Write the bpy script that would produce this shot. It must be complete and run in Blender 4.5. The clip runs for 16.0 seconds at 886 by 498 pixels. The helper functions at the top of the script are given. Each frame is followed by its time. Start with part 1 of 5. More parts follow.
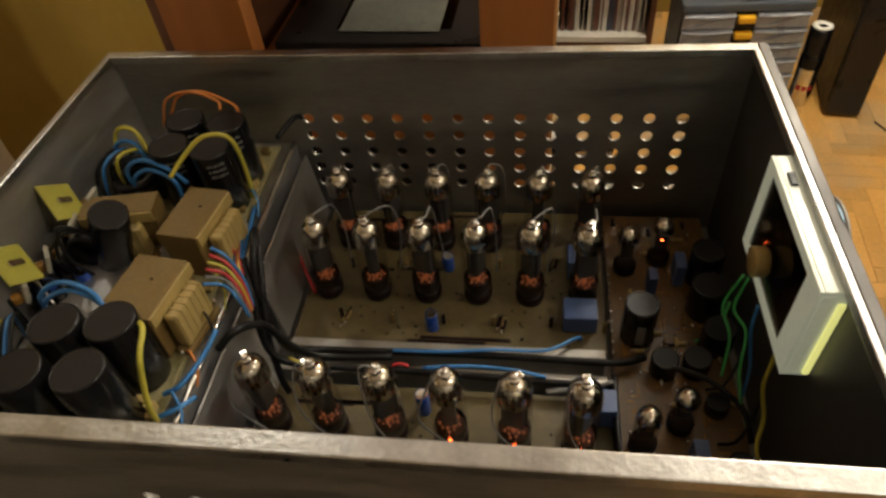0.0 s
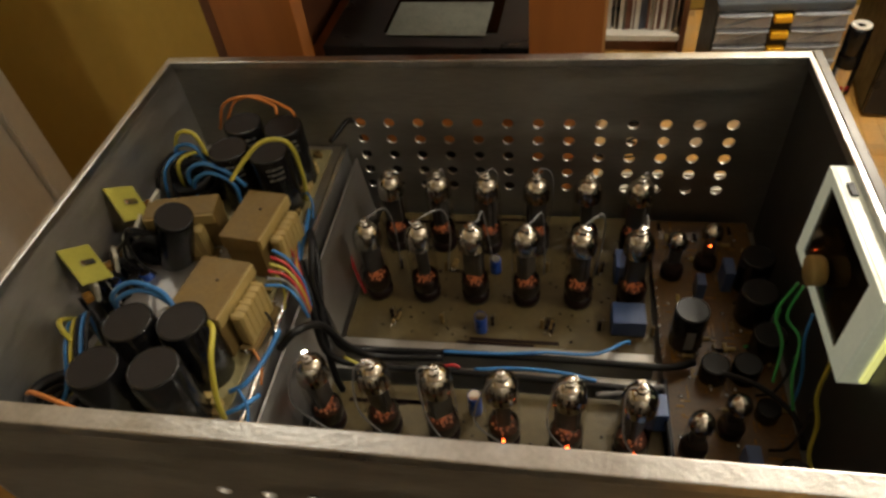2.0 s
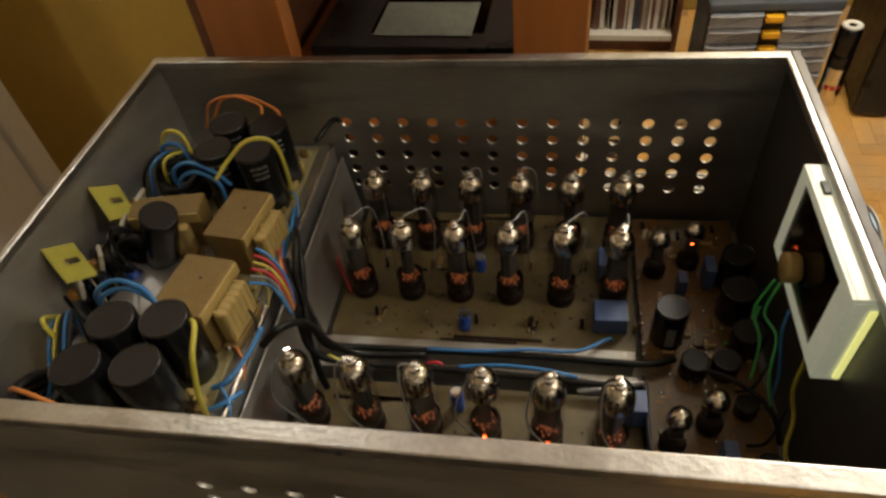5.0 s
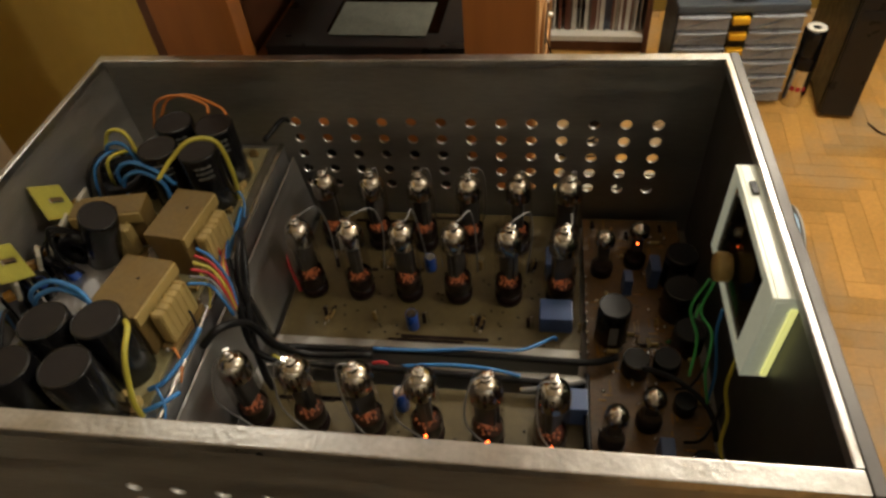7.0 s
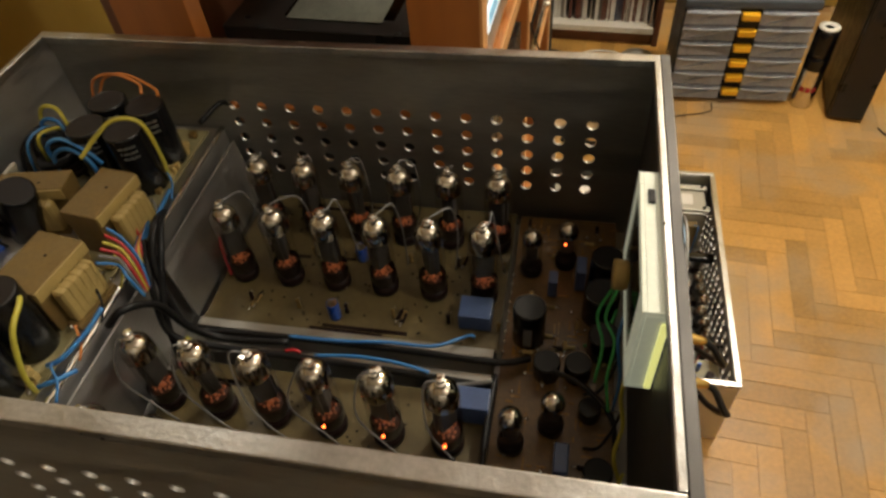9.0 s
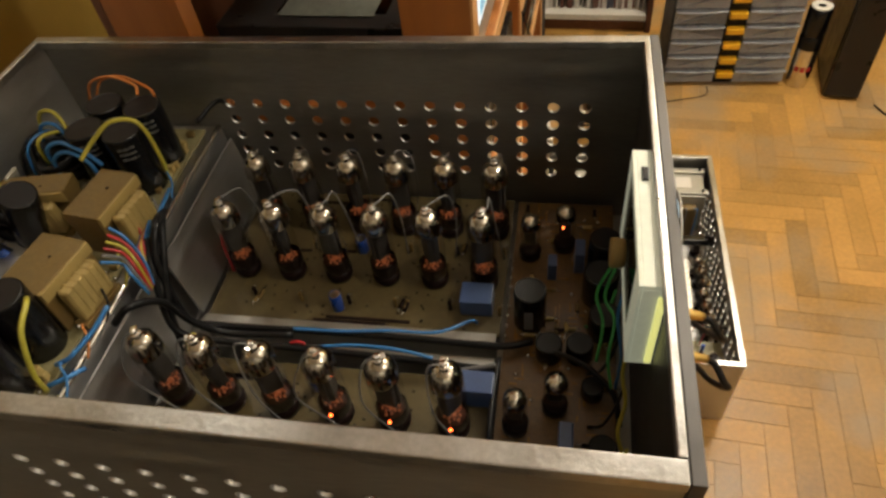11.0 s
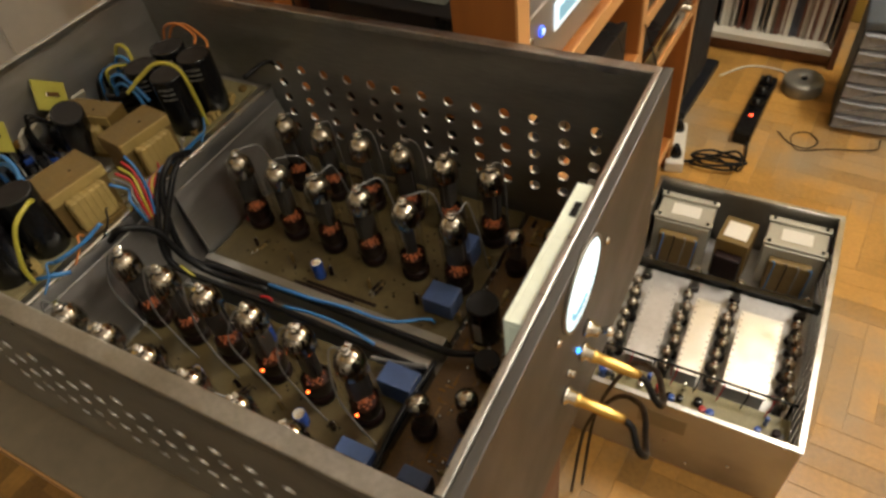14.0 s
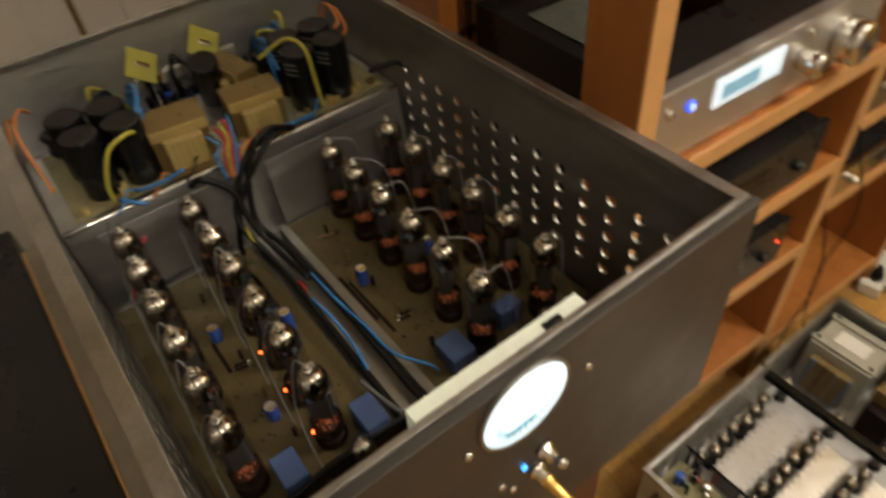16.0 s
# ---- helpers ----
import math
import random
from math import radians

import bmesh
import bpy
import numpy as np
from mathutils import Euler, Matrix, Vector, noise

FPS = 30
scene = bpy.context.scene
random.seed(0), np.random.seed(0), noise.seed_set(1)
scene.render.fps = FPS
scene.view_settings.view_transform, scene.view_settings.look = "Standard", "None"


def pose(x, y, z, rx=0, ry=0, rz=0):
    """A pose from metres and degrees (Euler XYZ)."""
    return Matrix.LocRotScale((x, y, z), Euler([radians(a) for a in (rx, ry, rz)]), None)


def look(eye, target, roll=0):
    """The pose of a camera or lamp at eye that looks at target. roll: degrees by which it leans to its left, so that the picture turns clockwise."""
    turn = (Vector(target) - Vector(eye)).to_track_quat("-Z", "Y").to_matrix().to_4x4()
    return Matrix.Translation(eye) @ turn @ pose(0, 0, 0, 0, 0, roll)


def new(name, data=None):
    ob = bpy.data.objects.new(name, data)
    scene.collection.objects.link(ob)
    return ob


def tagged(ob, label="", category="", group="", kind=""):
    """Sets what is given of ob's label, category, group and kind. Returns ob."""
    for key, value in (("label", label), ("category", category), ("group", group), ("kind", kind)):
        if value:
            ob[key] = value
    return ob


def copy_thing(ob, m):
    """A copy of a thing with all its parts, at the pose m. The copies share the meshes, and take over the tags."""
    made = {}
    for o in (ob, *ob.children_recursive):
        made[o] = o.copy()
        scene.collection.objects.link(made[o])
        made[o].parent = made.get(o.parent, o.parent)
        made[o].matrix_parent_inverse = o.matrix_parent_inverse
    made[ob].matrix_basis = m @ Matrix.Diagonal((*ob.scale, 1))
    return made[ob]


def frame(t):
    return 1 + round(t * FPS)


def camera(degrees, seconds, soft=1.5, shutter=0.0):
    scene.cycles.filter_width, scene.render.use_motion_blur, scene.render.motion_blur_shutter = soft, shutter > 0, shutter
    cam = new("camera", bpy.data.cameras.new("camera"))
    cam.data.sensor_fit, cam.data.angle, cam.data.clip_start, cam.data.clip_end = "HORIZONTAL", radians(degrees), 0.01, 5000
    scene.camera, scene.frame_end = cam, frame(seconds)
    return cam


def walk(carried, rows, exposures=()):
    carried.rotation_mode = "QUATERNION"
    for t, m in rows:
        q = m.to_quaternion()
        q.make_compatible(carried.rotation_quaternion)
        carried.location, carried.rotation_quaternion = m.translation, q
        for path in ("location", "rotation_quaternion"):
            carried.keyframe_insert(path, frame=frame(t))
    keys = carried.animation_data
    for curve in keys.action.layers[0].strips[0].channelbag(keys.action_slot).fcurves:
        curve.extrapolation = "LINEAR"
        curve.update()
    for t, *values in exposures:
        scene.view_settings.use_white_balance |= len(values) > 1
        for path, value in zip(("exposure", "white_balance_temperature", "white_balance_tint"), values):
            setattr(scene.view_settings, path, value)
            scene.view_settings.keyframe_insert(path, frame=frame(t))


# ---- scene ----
# the camera and its walk
LENS = 67.0
PATH = [
    (0, (0.4298, -0.5693, 0.3262), (0.2319, 0.4536, -0.7530), -6.45),
    (0.5, (0.4248, -0.5685, 0.3255), (0.2240, 0.4536, -0.7538), -6.83),
    (1, (0.4163, -0.5696, 0.3299), (0.2135, 0.4538, -0.7479), -6.70),
    (1.5, (0.4076, -0.5726, 0.3352), (0.1962, 0.4412, -0.7500), -6.69),
    (2, (0.4024, -0.5757, 0.3423), (0.1587, 0.4346, -0.7394), -7.72),
    (2.5, (0.3947, -0.5793, 0.3488), (0.1268, 0.4327, -0.7254), -8.53),
    (3, (0.3973, -0.5797, 0.3489), (0.1272, 0.4355, -0.7219), -8.71),
    (5.5, (0.4232, -0.5784, 0.3428), (0.1985, 0.4313, -0.7436), -7.24),
    (6, (0.4301, -0.5775, 0.3422), (0.2190, 0.4323, -0.7468), -7.00),
    (6.5, (0.4392, -0.5756, 0.3422), (0.2299, 0.4338, -0.7474), -6.41),
    (7, (0.4524, -0.5753, 0.3427), (0.2520, 0.4394, -0.7438), -6.15),
    (7.5, (0.4680, -0.5743, 0.3440), (0.2697, 0.4390, -0.7441), -6.01),
    (8, (0.4902, -0.5664, 0.3425), (0.2826, 0.4416, -0.7488), -6.15),
    (8.5, (0.5157, -0.5581, 0.3383), (0.2892, 0.4361, -0.7618), -5.10),
    (9, (0.5494, -0.5514, 0.3395), (0.2997, 0.4291, -0.7678), -5.53),
    (11.5, (0.5540, -0.5657, 0.3382), (0.2883, 0.4071, -0.7723), -8.89),
    (12, (0.5538, -0.5683, 0.3385), (0.2549, 0.4033, -0.7646), -10.07),
    (12.5, (0.5735, -0.5528, 0.3349), (0.2257, 0.4054, -0.7654), -11.05),
    (13, (0.6069, -0.5460, 0.3307), (0.2040, 0.3844, -0.7747), -10.18),
    (13.5, (0.6564, -0.5312, 0.3299), (0.1609, 0.3632, -0.7676), -10.32),
    (14, (0.7199, -0.5026, 0.3266), (0.1429, 0.3466, -0.7669), -9.26),
    (14.5, (0.7550, -0.4781, 0.3252), (0.1069, 0.3173, -0.7689), -9.59),
    (15, (0.7948, -0.4531, 0.3200), (0.0856, 0.3014, -0.7652), -7.49),
    (15.5, (0.8029, -0.4123, 0.3139), (0.0571, 0.3036, -0.7730), -4.98),
    (16, (0.7951, -0.3691, 0.3223), (-0.0963, 0.2122, -0.7348), -6.03),
]

cam = camera(LENS, 16.0, soft=2.8, shutter=0.5)
walk(cam, [(t, look(eye, target, roll)) for t, eye, target, roll in PATH],
     exposures=[(0.0, -0.07), (3.0, 0.0), (6.0, -0.05), (7.5, -0.12), (8.0, -0.16), (8.6, -0.08), (9.2, -0.04), (14.0, -0.02), (14.6, -0.12), (15.4, -0.2), (16.0, -0.35)])

# room light: warm bulbs under the ceiling, a pair over the open floor and a single one, plus a fill
world = bpy.data.worlds.new("world")
scene.world = world
world.use_nodes = True
world.node_tree.nodes["Background"].inputs[0].default_value = (1.0, 0.88, 0.72, 1)
world.node_tree.nodes["Background"].inputs[1].default_value = 0.05
# last entry: unseen fill, added to brighten the west wall and door
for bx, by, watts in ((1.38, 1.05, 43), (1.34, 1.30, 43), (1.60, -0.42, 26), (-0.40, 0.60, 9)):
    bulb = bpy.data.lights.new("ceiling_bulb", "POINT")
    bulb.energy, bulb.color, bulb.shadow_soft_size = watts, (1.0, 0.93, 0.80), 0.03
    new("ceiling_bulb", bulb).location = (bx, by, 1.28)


# ---- materials
def mat(name, color, rough=0.5, metal=0.0, vary=0.15, scale=30.0, bump=0.0, stretch=(1, 1, 1), fine=6.0, island=0.0,
        coat=0.0, emit=None, power=0.0, wear=None, wear_amount=0.0, coords="Object"):
    m = bpy.data.materials.new(name)
    m.use_nodes = True
    nt = m.node_tree
    p = nt.nodes["Principled BSDF"]
    p.inputs["Metallic"].default_value = metal
    p.inputs["Coat Weight"].default_value = coat
    tc = nt.nodes.new("ShaderNodeTexCoord")
    mp = nt.nodes.new("ShaderNodeMapping")
    mp.inputs["Scale"].default_value = stretch
    here = nt.nodes.new("ShaderNodeNewGeometry").outputs["Position"] if coords == "World" else tc.outputs[coords]
    nt.links.new(here, mp.inputs[0])
    n1 = nt.nodes.new("ShaderNodeTexNoise")
    n1.inputs["Scale"].default_value, n1.inputs["Detail"].default_value = scale, 5
    n2 = nt.nodes.new("ShaderNodeTexNoise")
    n2.inputs["Scale"].default_value, n2.inputs["Detail"].default_value = scale * fine, 3
    for n in (n1, n2):
        nt.links.new(mp.outputs[0], n.inputs["Vector"])
    add = nt.nodes.new("ShaderNodeMath")
    add.operation = "ADD"
    nt.links.new(n1.outputs[0], add.inputs[0])
    nt.links.new(n2.outputs[0], add.inputs[1])
    last = add.outputs[0]
    if island:
        info = nt.nodes.new("ShaderNodeObjectInfo")
        geo = nt.nodes.new("ShaderNodeNewGeometry")
        both = nt.nodes.new("ShaderNodeMath")
        both.operation = "ADD"
        nt.links.new(info.outputs["Random"], both.inputs[0])
        nt.links.new(geo.outputs["Random Per Island"], both.inputs[1])
        frac = nt.nodes.new("ShaderNodeMath")
        frac.operation = "FRACT"
        nt.links.new(both.outputs[0], frac.inputs[0])
        mul = nt.nodes.new("ShaderNodeMath")
        mul.operation = "MULTIPLY_ADD"
        mul.inputs[1].default_value, mul.inputs[2].default_value = island, -island / 2
        nt.links.new(frac.outputs[0], mul.inputs[0])
        tot = nt.nodes.new("ShaderNodeMath")
        tot.operation = "ADD"
        nt.links.new(last, tot.inputs[0])
        nt.links.new(mul.outputs[0], tot.inputs[1])
        last = tot.outputs[0]
    ramp = nt.nodes.new("ShaderNodeMapRange")
    ramp.inputs[1].default_value, ramp.inputs[2].default_value = 0.6, 1.4
    ramp.inputs[3].default_value, ramp.inputs[4].default_value = 1 - vary, 1 + vary
    ramp.clamp = False
    nt.links.new(last, ramp.inputs[0])
    hue = nt.nodes.new("ShaderNodeVectorMath")
    hue.operation = "SCALE"
    hue.inputs[0].default_value = color
    nt.links.new(ramp.outputs[0], hue.inputs["Scale"])
    out = hue.outputs[0]
    if wear:
        n3 = nt.nodes.new("ShaderNodeTexNoise")
        n3.inputs["Scale"].default_value, n3.inputs["Detail"].default_value = scale * 0.45, 8
        nt.links.new(here, n3.inputs["Vector"])
        r3 = nt.nodes.new("ShaderNodeMapRange")
        r3.inputs[1].default_value, r3.inputs[2].default_value = 0.5, 0.72
        r3.inputs[4].default_value = wear_amount
        nt.links.new(n3.outputs[0], r3.inputs[0])
        mx = nt.nodes.new("ShaderNodeMix")
        mx.data_type = "RGBA"
        nt.links.new(r3.outputs[0], mx.inputs[0])
        nt.links.new(out, mx.inputs[6])
        mx.inputs[7].default_value = (*wear, 1)
        out = mx.outputs[2]
    nt.links.new(out, p.inputs["Base Color"])
    rr = nt.nodes.new("ShaderNodeMapRange")
    rr.inputs[1].default_value, rr.inputs[2].default_value = 0.3, 0.7
    rr.inputs[3].default_value, rr.inputs[4].default_value = max(0.02, rough * 0.8), min(1, rough * 1.2)
    nt.links.new(n1.outputs[0], rr.inputs[0])
    nt.links.new(rr.outputs[0], p.inputs["Roughness"])
    if bump:
        b = nt.nodes.new("ShaderNodeBump")
        b.inputs["Strength"].default_value, b.inputs["Distance"].default_value = bump, 0.002
        nt.links.new(n2.outputs[0], b.inputs["Height"])
        nt.links.new(b.outputs[0], p.inputs["Normal"])
    if emit:
        p.inputs["Emission Color"].default_value = (*emit, 1)
        p.inputs["Emission Strength"].default_value = power
    return m


def clear(name, tint, gloss_rough=0.03):
    """thin glass: lets light through, glossier at a glancing angle"""
    m = bpy.data.materials.new(name)
    m.use_nodes = True
    nt = m.node_tree
    nt.nodes.remove(nt.nodes["Principled BSDF"])
    tr = nt.nodes.new("ShaderNodeBsdfTransparent")
    tr.inputs[0].default_value = (*tint, 1)
    gl = nt.nodes.new("ShaderNodeBsdfGlossy")
    gl.inputs["Roughness"].default_value = gloss_rough
    fr = nt.nodes.new("ShaderNodeLayerWeight")
    fr.inputs[0].default_value = 0.5
    pw = nt.nodes.new("ShaderNodeMath")
    pw.operation = "POWER"
    pw.inputs[1].default_value = 3.5
    ad = nt.nodes.new("ShaderNodeMath")
    ad.operation = "MULTIPLY_ADD"
    ad.inputs[1].default_value, ad.inputs[2].default_value = 0.38, 0.04
    nt.links.new(fr.outputs["Facing"], pw.inputs[0])
    nt.links.new(pw.outputs[0], ad.inputs[0])
    mx = nt.nodes.new("ShaderNodeMixShader")
    nt.links.new(ad.outputs[0], mx.inputs[0])
    nt.links.new(tr.outputs[0], mx.inputs[1])
    nt.links.new(gl.outputs[0], mx.inputs[2])
    nt.links.new(mx.outputs[0], nt.nodes["Material Output"].inputs[0])
    return m


M_ALU = mat("brushed_aluminium", (0.56, 0.55, 0.54), 0.50, 1.0, 0.12, 14, 0.10, (1, 1, 14), wear=(0.22, 0.20, 0.18), wear_amount=0.45)
M_ALU_DARK = mat("grey_steel_sheet", (0.37, 0.36, 0.335), 0.48, 1.0, 0.14, 9, 0.06, (1, 1, 6), wear=(0.16, 0.15, 0.13), wear_amount=0.5)
M_RIM = mat("filed_aluminium_edge", (0.50, 0.495, 0.48), 0.34, 1.0, 0.2, 40, 0.15, wear=(0.30, 0.28, 0.25), wear_amount=0.6)
M_BOARD = mat("tan_phenolic_board", (0.088, 0.064, 0.022), 0.5, 0, 0.22, 25, 0.1, wear=(0.062, 0.043, 0.017), wear_amount=0.7)
M_BOARD_CREAM = mat("cream_circuit_board", (0.25, 0.22, 0.11), 0.45, 0, 0.2, 40, 0.1, wear=(0.17, 0.13, 0.07), wear_amount=0.7)
M_BOARD_AMBER = mat("amber_circuit_board", (0.11, 0.055, 0.010), 0.42, 0, 0.35, 45, 0.1, wear=(0.05, 0.026, 0.007), wear_amount=0.7, coat=0.1)
M_BLACK = mat("black_plastic_sleeve", (0.006, 0.006, 0.0065), 0.22, 0, 0.2, 60)
M_CAPTOP = mat("brown_grey_can_top", (0.013, 0.010, 0.009), 0.5, 0, 0.15, 60)
M_CABLE = mat("black_cable_jacket", (0.006, 0.0055, 0.0055), 0.45, 0, 0.2, 50)
M_BLUE = mat("blue_wire", (0.035, 0.17, 0.42), 0.4, 0, 0.1, 60)
M_YELLOW = mat("yellow_green_wire", (0.42, 0.37, 0.045), 0.4, 0, 0.1, 60)
M_ORANGE = mat("orange_wire", (0.50, 0.17, 0.035), 0.45, 0, 0.1, 60)
M_RED = mat("red_wire", (0.40, 0.02, 0.025), 0.4, 0, 0.1, 60)
M_GREEN = mat("green_wire", (0.05, 0.36, 0.09), 0.4, 0, 0.1, 60)
M_GREYWIRE = mat("grey_hookup_wire", (0.16, 0.155, 0.15), 0.45, 0, 0.1, 60)
M_TRAFO = mat("brown_wrapped_core", (0.165, 0.104, 0.026), 0.6, 0, 0.2, 50, 0.1, wear=(0.12, 0.075, 0.03), wear_amount=0.6)
M_BOBBIN = mat("cream_bobbin", (0.36, 0.26, 0.09), 0.5, 0, 0.12, 60)
M_YCARD = mat("yellow_green_insulator", (0.40, 0.38, 0.07), 0.4, 0, 0.15, 50)
M_BLUEBOX = mat("blue_film_capacitor", (0.05, 0.085, 0.20), 0.4, 0, 0.12, 60)
M_BLUECAN = mat("blue_can", (0.02, 0.075, 0.36), 0.3, 0, 0.12, 60)
M_SILVER = mat("bright_metal", (0.72, 0.70, 0.66), 0.18, 1.0, 0.1, 60)
M_GOLD = mat("gold_plating", (0.68, 0.46, 0.14), 0.34, 1.0, 0.1, 60)
M_GETTER = mat("silver_getter_flash", (0.62, 0.58, 0.52), 0.06, 1.0, 0.3, 90)
M_ANODE = mat("grey_anode_plate", (0.075, 0.070, 0.065), 0.45, 0.5, 0.2, 60)
M_SOCKET = mat("dark_brown_socket", (0.013, 0.006, 0.005), 0.42, 0, 0.2, 60)
M_GLOW = mat("heater_glow", (0.2, 0.05, 0.02), 0.5, 0, 0.1, 60, emit=(1.0, 0.27, 0.08), power=0.12)
M_GLOW_HOT = mat("bright_heater_glow", (0.3, 0.05, 0.02), 0.5, 0, 0.1, 60, emit=(1.0, 0.12, 0.02), power=9.0)
M_GLASS = clear("tube_glass", (0.93, 0.92, 0.90), 0.02)
M_SMOKE = clear("smoked_window", (0.30, 0.27, 0.24), 0.05)
M_ACRYLIC = mat("edge_lit_white_acrylic", (0.66, 0.68, 0.58), 0.35, 0, 0.08, 40, emit=(0.74, 0.78, 0.58), power=0.22)
M_PANEL = mat("dark_anodised_panel", (0.105, 0.10, 0.095), 0.50, 0.85, 0.06, 12, 0.02, (1, 1, 1))
M_METER = mat("dark_meter_back", (0.30, 0.25, 0.20), 0.4, 0, 0.2, 50)
M_DIAL = mat("lit_white_dial", (0.8, 0.9, 0.9), 0.5, 0, 0.02, 30, emit=(0.72, 0.93, 1.0), power=1.3)
M_DIALMARK = mat("grey_blue_dial_print", (0.15, 0.3, 0.38), 0.5, 0, 0.1, 30, emit=(0.35, 0.65, 0.8), power=0.5)
M_LEDSTRIP = mat("yellow_lit_edge", (0.8, 0.8, 0.3), 0.4, 0, 0.5, 160, emit=(0.90, 0.88, 0.28), power=0.75)
M_LEDBLUE = mat("blue_led", (0.1, 0.3, 0.9), 0.3, 0, 0.0, 30, emit=(0.05, 0.35, 1.0), power=3.0)
M_LEDRED = mat("red_led", (0.8, 0.05, 0.02), 0.3, 0, 0.0, 30, emit=(1.0, 0.06, 0.02), power=5.0)
M_WOOD = mat("orange_brown_veneer", (0.36, 0.127, 0.027), 0.42, 0, 0.22, 5, 0.06, (1, 1, 0.12), 7, coat=0.15)
# edge wood lightened to carry the light falling on the shelf fronts
M_WOODEDGE = mat("lit_wood_edge", (0.58, 0.31, 0.12), 0.45, 0, 0.2, 6, 0.06, (1, 0.2, 0.2), 7)
M_STAND = mat("dark_stained_stand", (0.13, 0.05, 0.022), 0.45, 0, 0.25, 6, 0.06, (1, 0.2, 1), 7)
M_PLANK = mat("oak_parquet", (0.41, 0.218, 0.050), 0.44, 0, 0.24, 8, 0.07, (1, 1, 1), 12, island=0.9, coat=0.0, wear=(0.31, 0.24, 0.155), wear_amount=0.95, coords="World")
M_SUBFLOOR = mat("dark_joint", (0.30, 0.17, 0.06), 0.7, 0, 0.2, 20)
M_OCHRE = mat("ochre_wall_paint", (0.28, 0.178, 0.025), 0.8, 0, 0.08, 4, 0.12)
M_OFFWHITE = mat("off_white_bounce_wall", (0.62, 0.58, 0.50), 0.85, 0, 0.05, 4, 0.1)
M_CEIL = mat("white_ceiling_paint", (0.75, 0.72, 0.66), 0.85, 0, 0.04, 4, 0.1)
M_DOOR = mat("white_gloss_door", (0.72, 0.69, 0.62), 0.4, 0, 0.05, 8, 0.03)
M_BLACKBOX = mat("black_lacquer", (0.014, 0.013, 0.012), 0.3, 0, 0.25, 12)
M_NAVY = mat("dark_blue_grey_vinyl", (0.011, 0.012, 0.015), 0.42, 0, 0.2, 30, 0.1)
M_CLOTH = mat("black_speaker_cloth", (0.012, 0.012, 0.012), 0.9, 0, 0.3, 300, 0.4)
M_SHELFWHITE = mat("white_shelf_board", (0.62, 0.58, 0.50), 0.5, 0, 0.06, 12)
M_DRAWER = mat("translucent_grey_drawer", (0.30, 0.31, 0.33), 0.3, 0, 0.18, 22, 0.05)
M_DRAWERFRAME = mat("slate_blue_plastic", (0.055, 0.068, 0.085), 0.45, 0, 0.12, 30)
M_HANDLE = mat("yellow_plastic_handle", (0.75, 0.40, 0.015), 0.35, 0, 0.08, 30)
M_BLUEPLASTIC = mat("blue_plastic", (0.02, 0.12, 0.50), 0.35, 0, 0.12, 30)
M_PAPER = mat("off_white_paper", (0.74, 0.71, 0.64), 0.7, 0, 0.06, 30)
M_CREAMPLATE = mat("beige_end_bell", (0.42, 0.40, 0.33), 0.4, 0.2, 0.1, 30)
M_MIRRORPLATE = mat("polished_plate", (0.88, 0.87, 0.85), 0.34, 1.0, 0.04, 30, 0.02)
M_STRIPWHITE = mat("white_socket_strip", (0.66, 0.63, 0.56), 0.4, 0, 0.06, 30)
M_POTMETAL = mat("dull_toroid_metal", (0.25, 0.24, 0.21), 0.45, 0.6, 0.15, 30)
M_CDS = [mat("cd_spine", c, 0.4, 0, 0.2, 30) for c in ((0.10, 0.09, 0.08), (0.30, 0.27, 0.22), (0.16, 0.06, 0.04), (0.05, 0.06, 0.09))]
M_FASCIA = mat("satin_silver_fascia", (0.62, 0.60, 0.57), 0.42, 0.9, 0.05, 20)
M_BASEDISC = mat("dark_red_base", (0.05, 0.014, 0.009), 0.5, 0, 0.3, 90)
M_PRINT = mat("grey_print", (0.13, 0.13, 0.12), 0.5, 0, 0.1, 60)
M_AMBER = mat("bright_amber", (0.24, 0.12, 0.025), 0.25, 0, 0.3, 60)
M_TABLE = mat("worn_grey_tan_board", (0.20, 0.165, 0.115), 0.55, 0, 0.2, 8, 0.08, wear=(0.12, 0.09, 0.06), wear_amount=0.5)

for m_, level in ((M_SOCKET, 0.12), (M_CABLE, 0.25), (M_BLACK, 0.35), (M_CAPTOP, 0.2), (M_BLACKBOX, 0.35), (M_NAVY, 0.3), (M_BASEDISC, 0.15)):
    m_.node_tree.nodes["Principled BSDF"].inputs["Specular IOR Level"].default_value = level


# ---- mesh helpers
def box(bm, x0, x1, y0, y1, z0, z1, bevel=0.0, m=None):
    r = bmesh.ops.create_cube(bm, size=1.0)
    t = Matrix.Translation(((x0 + x1) / 2, (y0 + y1) / 2, (z0 + z1) / 2)) @ Matrix.Diagonal((abs(x1 - x0), abs(y1 - y0), abs(z1 - z0), 1))
    bmesh.ops.transform(bm, matrix=(m @ t) if m else t, verts=r["verts"])
    if bevel:
        edges = list({e for v in r["verts"] for e in v.link_edges})
        bmesh.ops.bevel(bm, geom=edges, offset=bevel, segments=2, affect="EDGES", profile=0.6)
    return bm


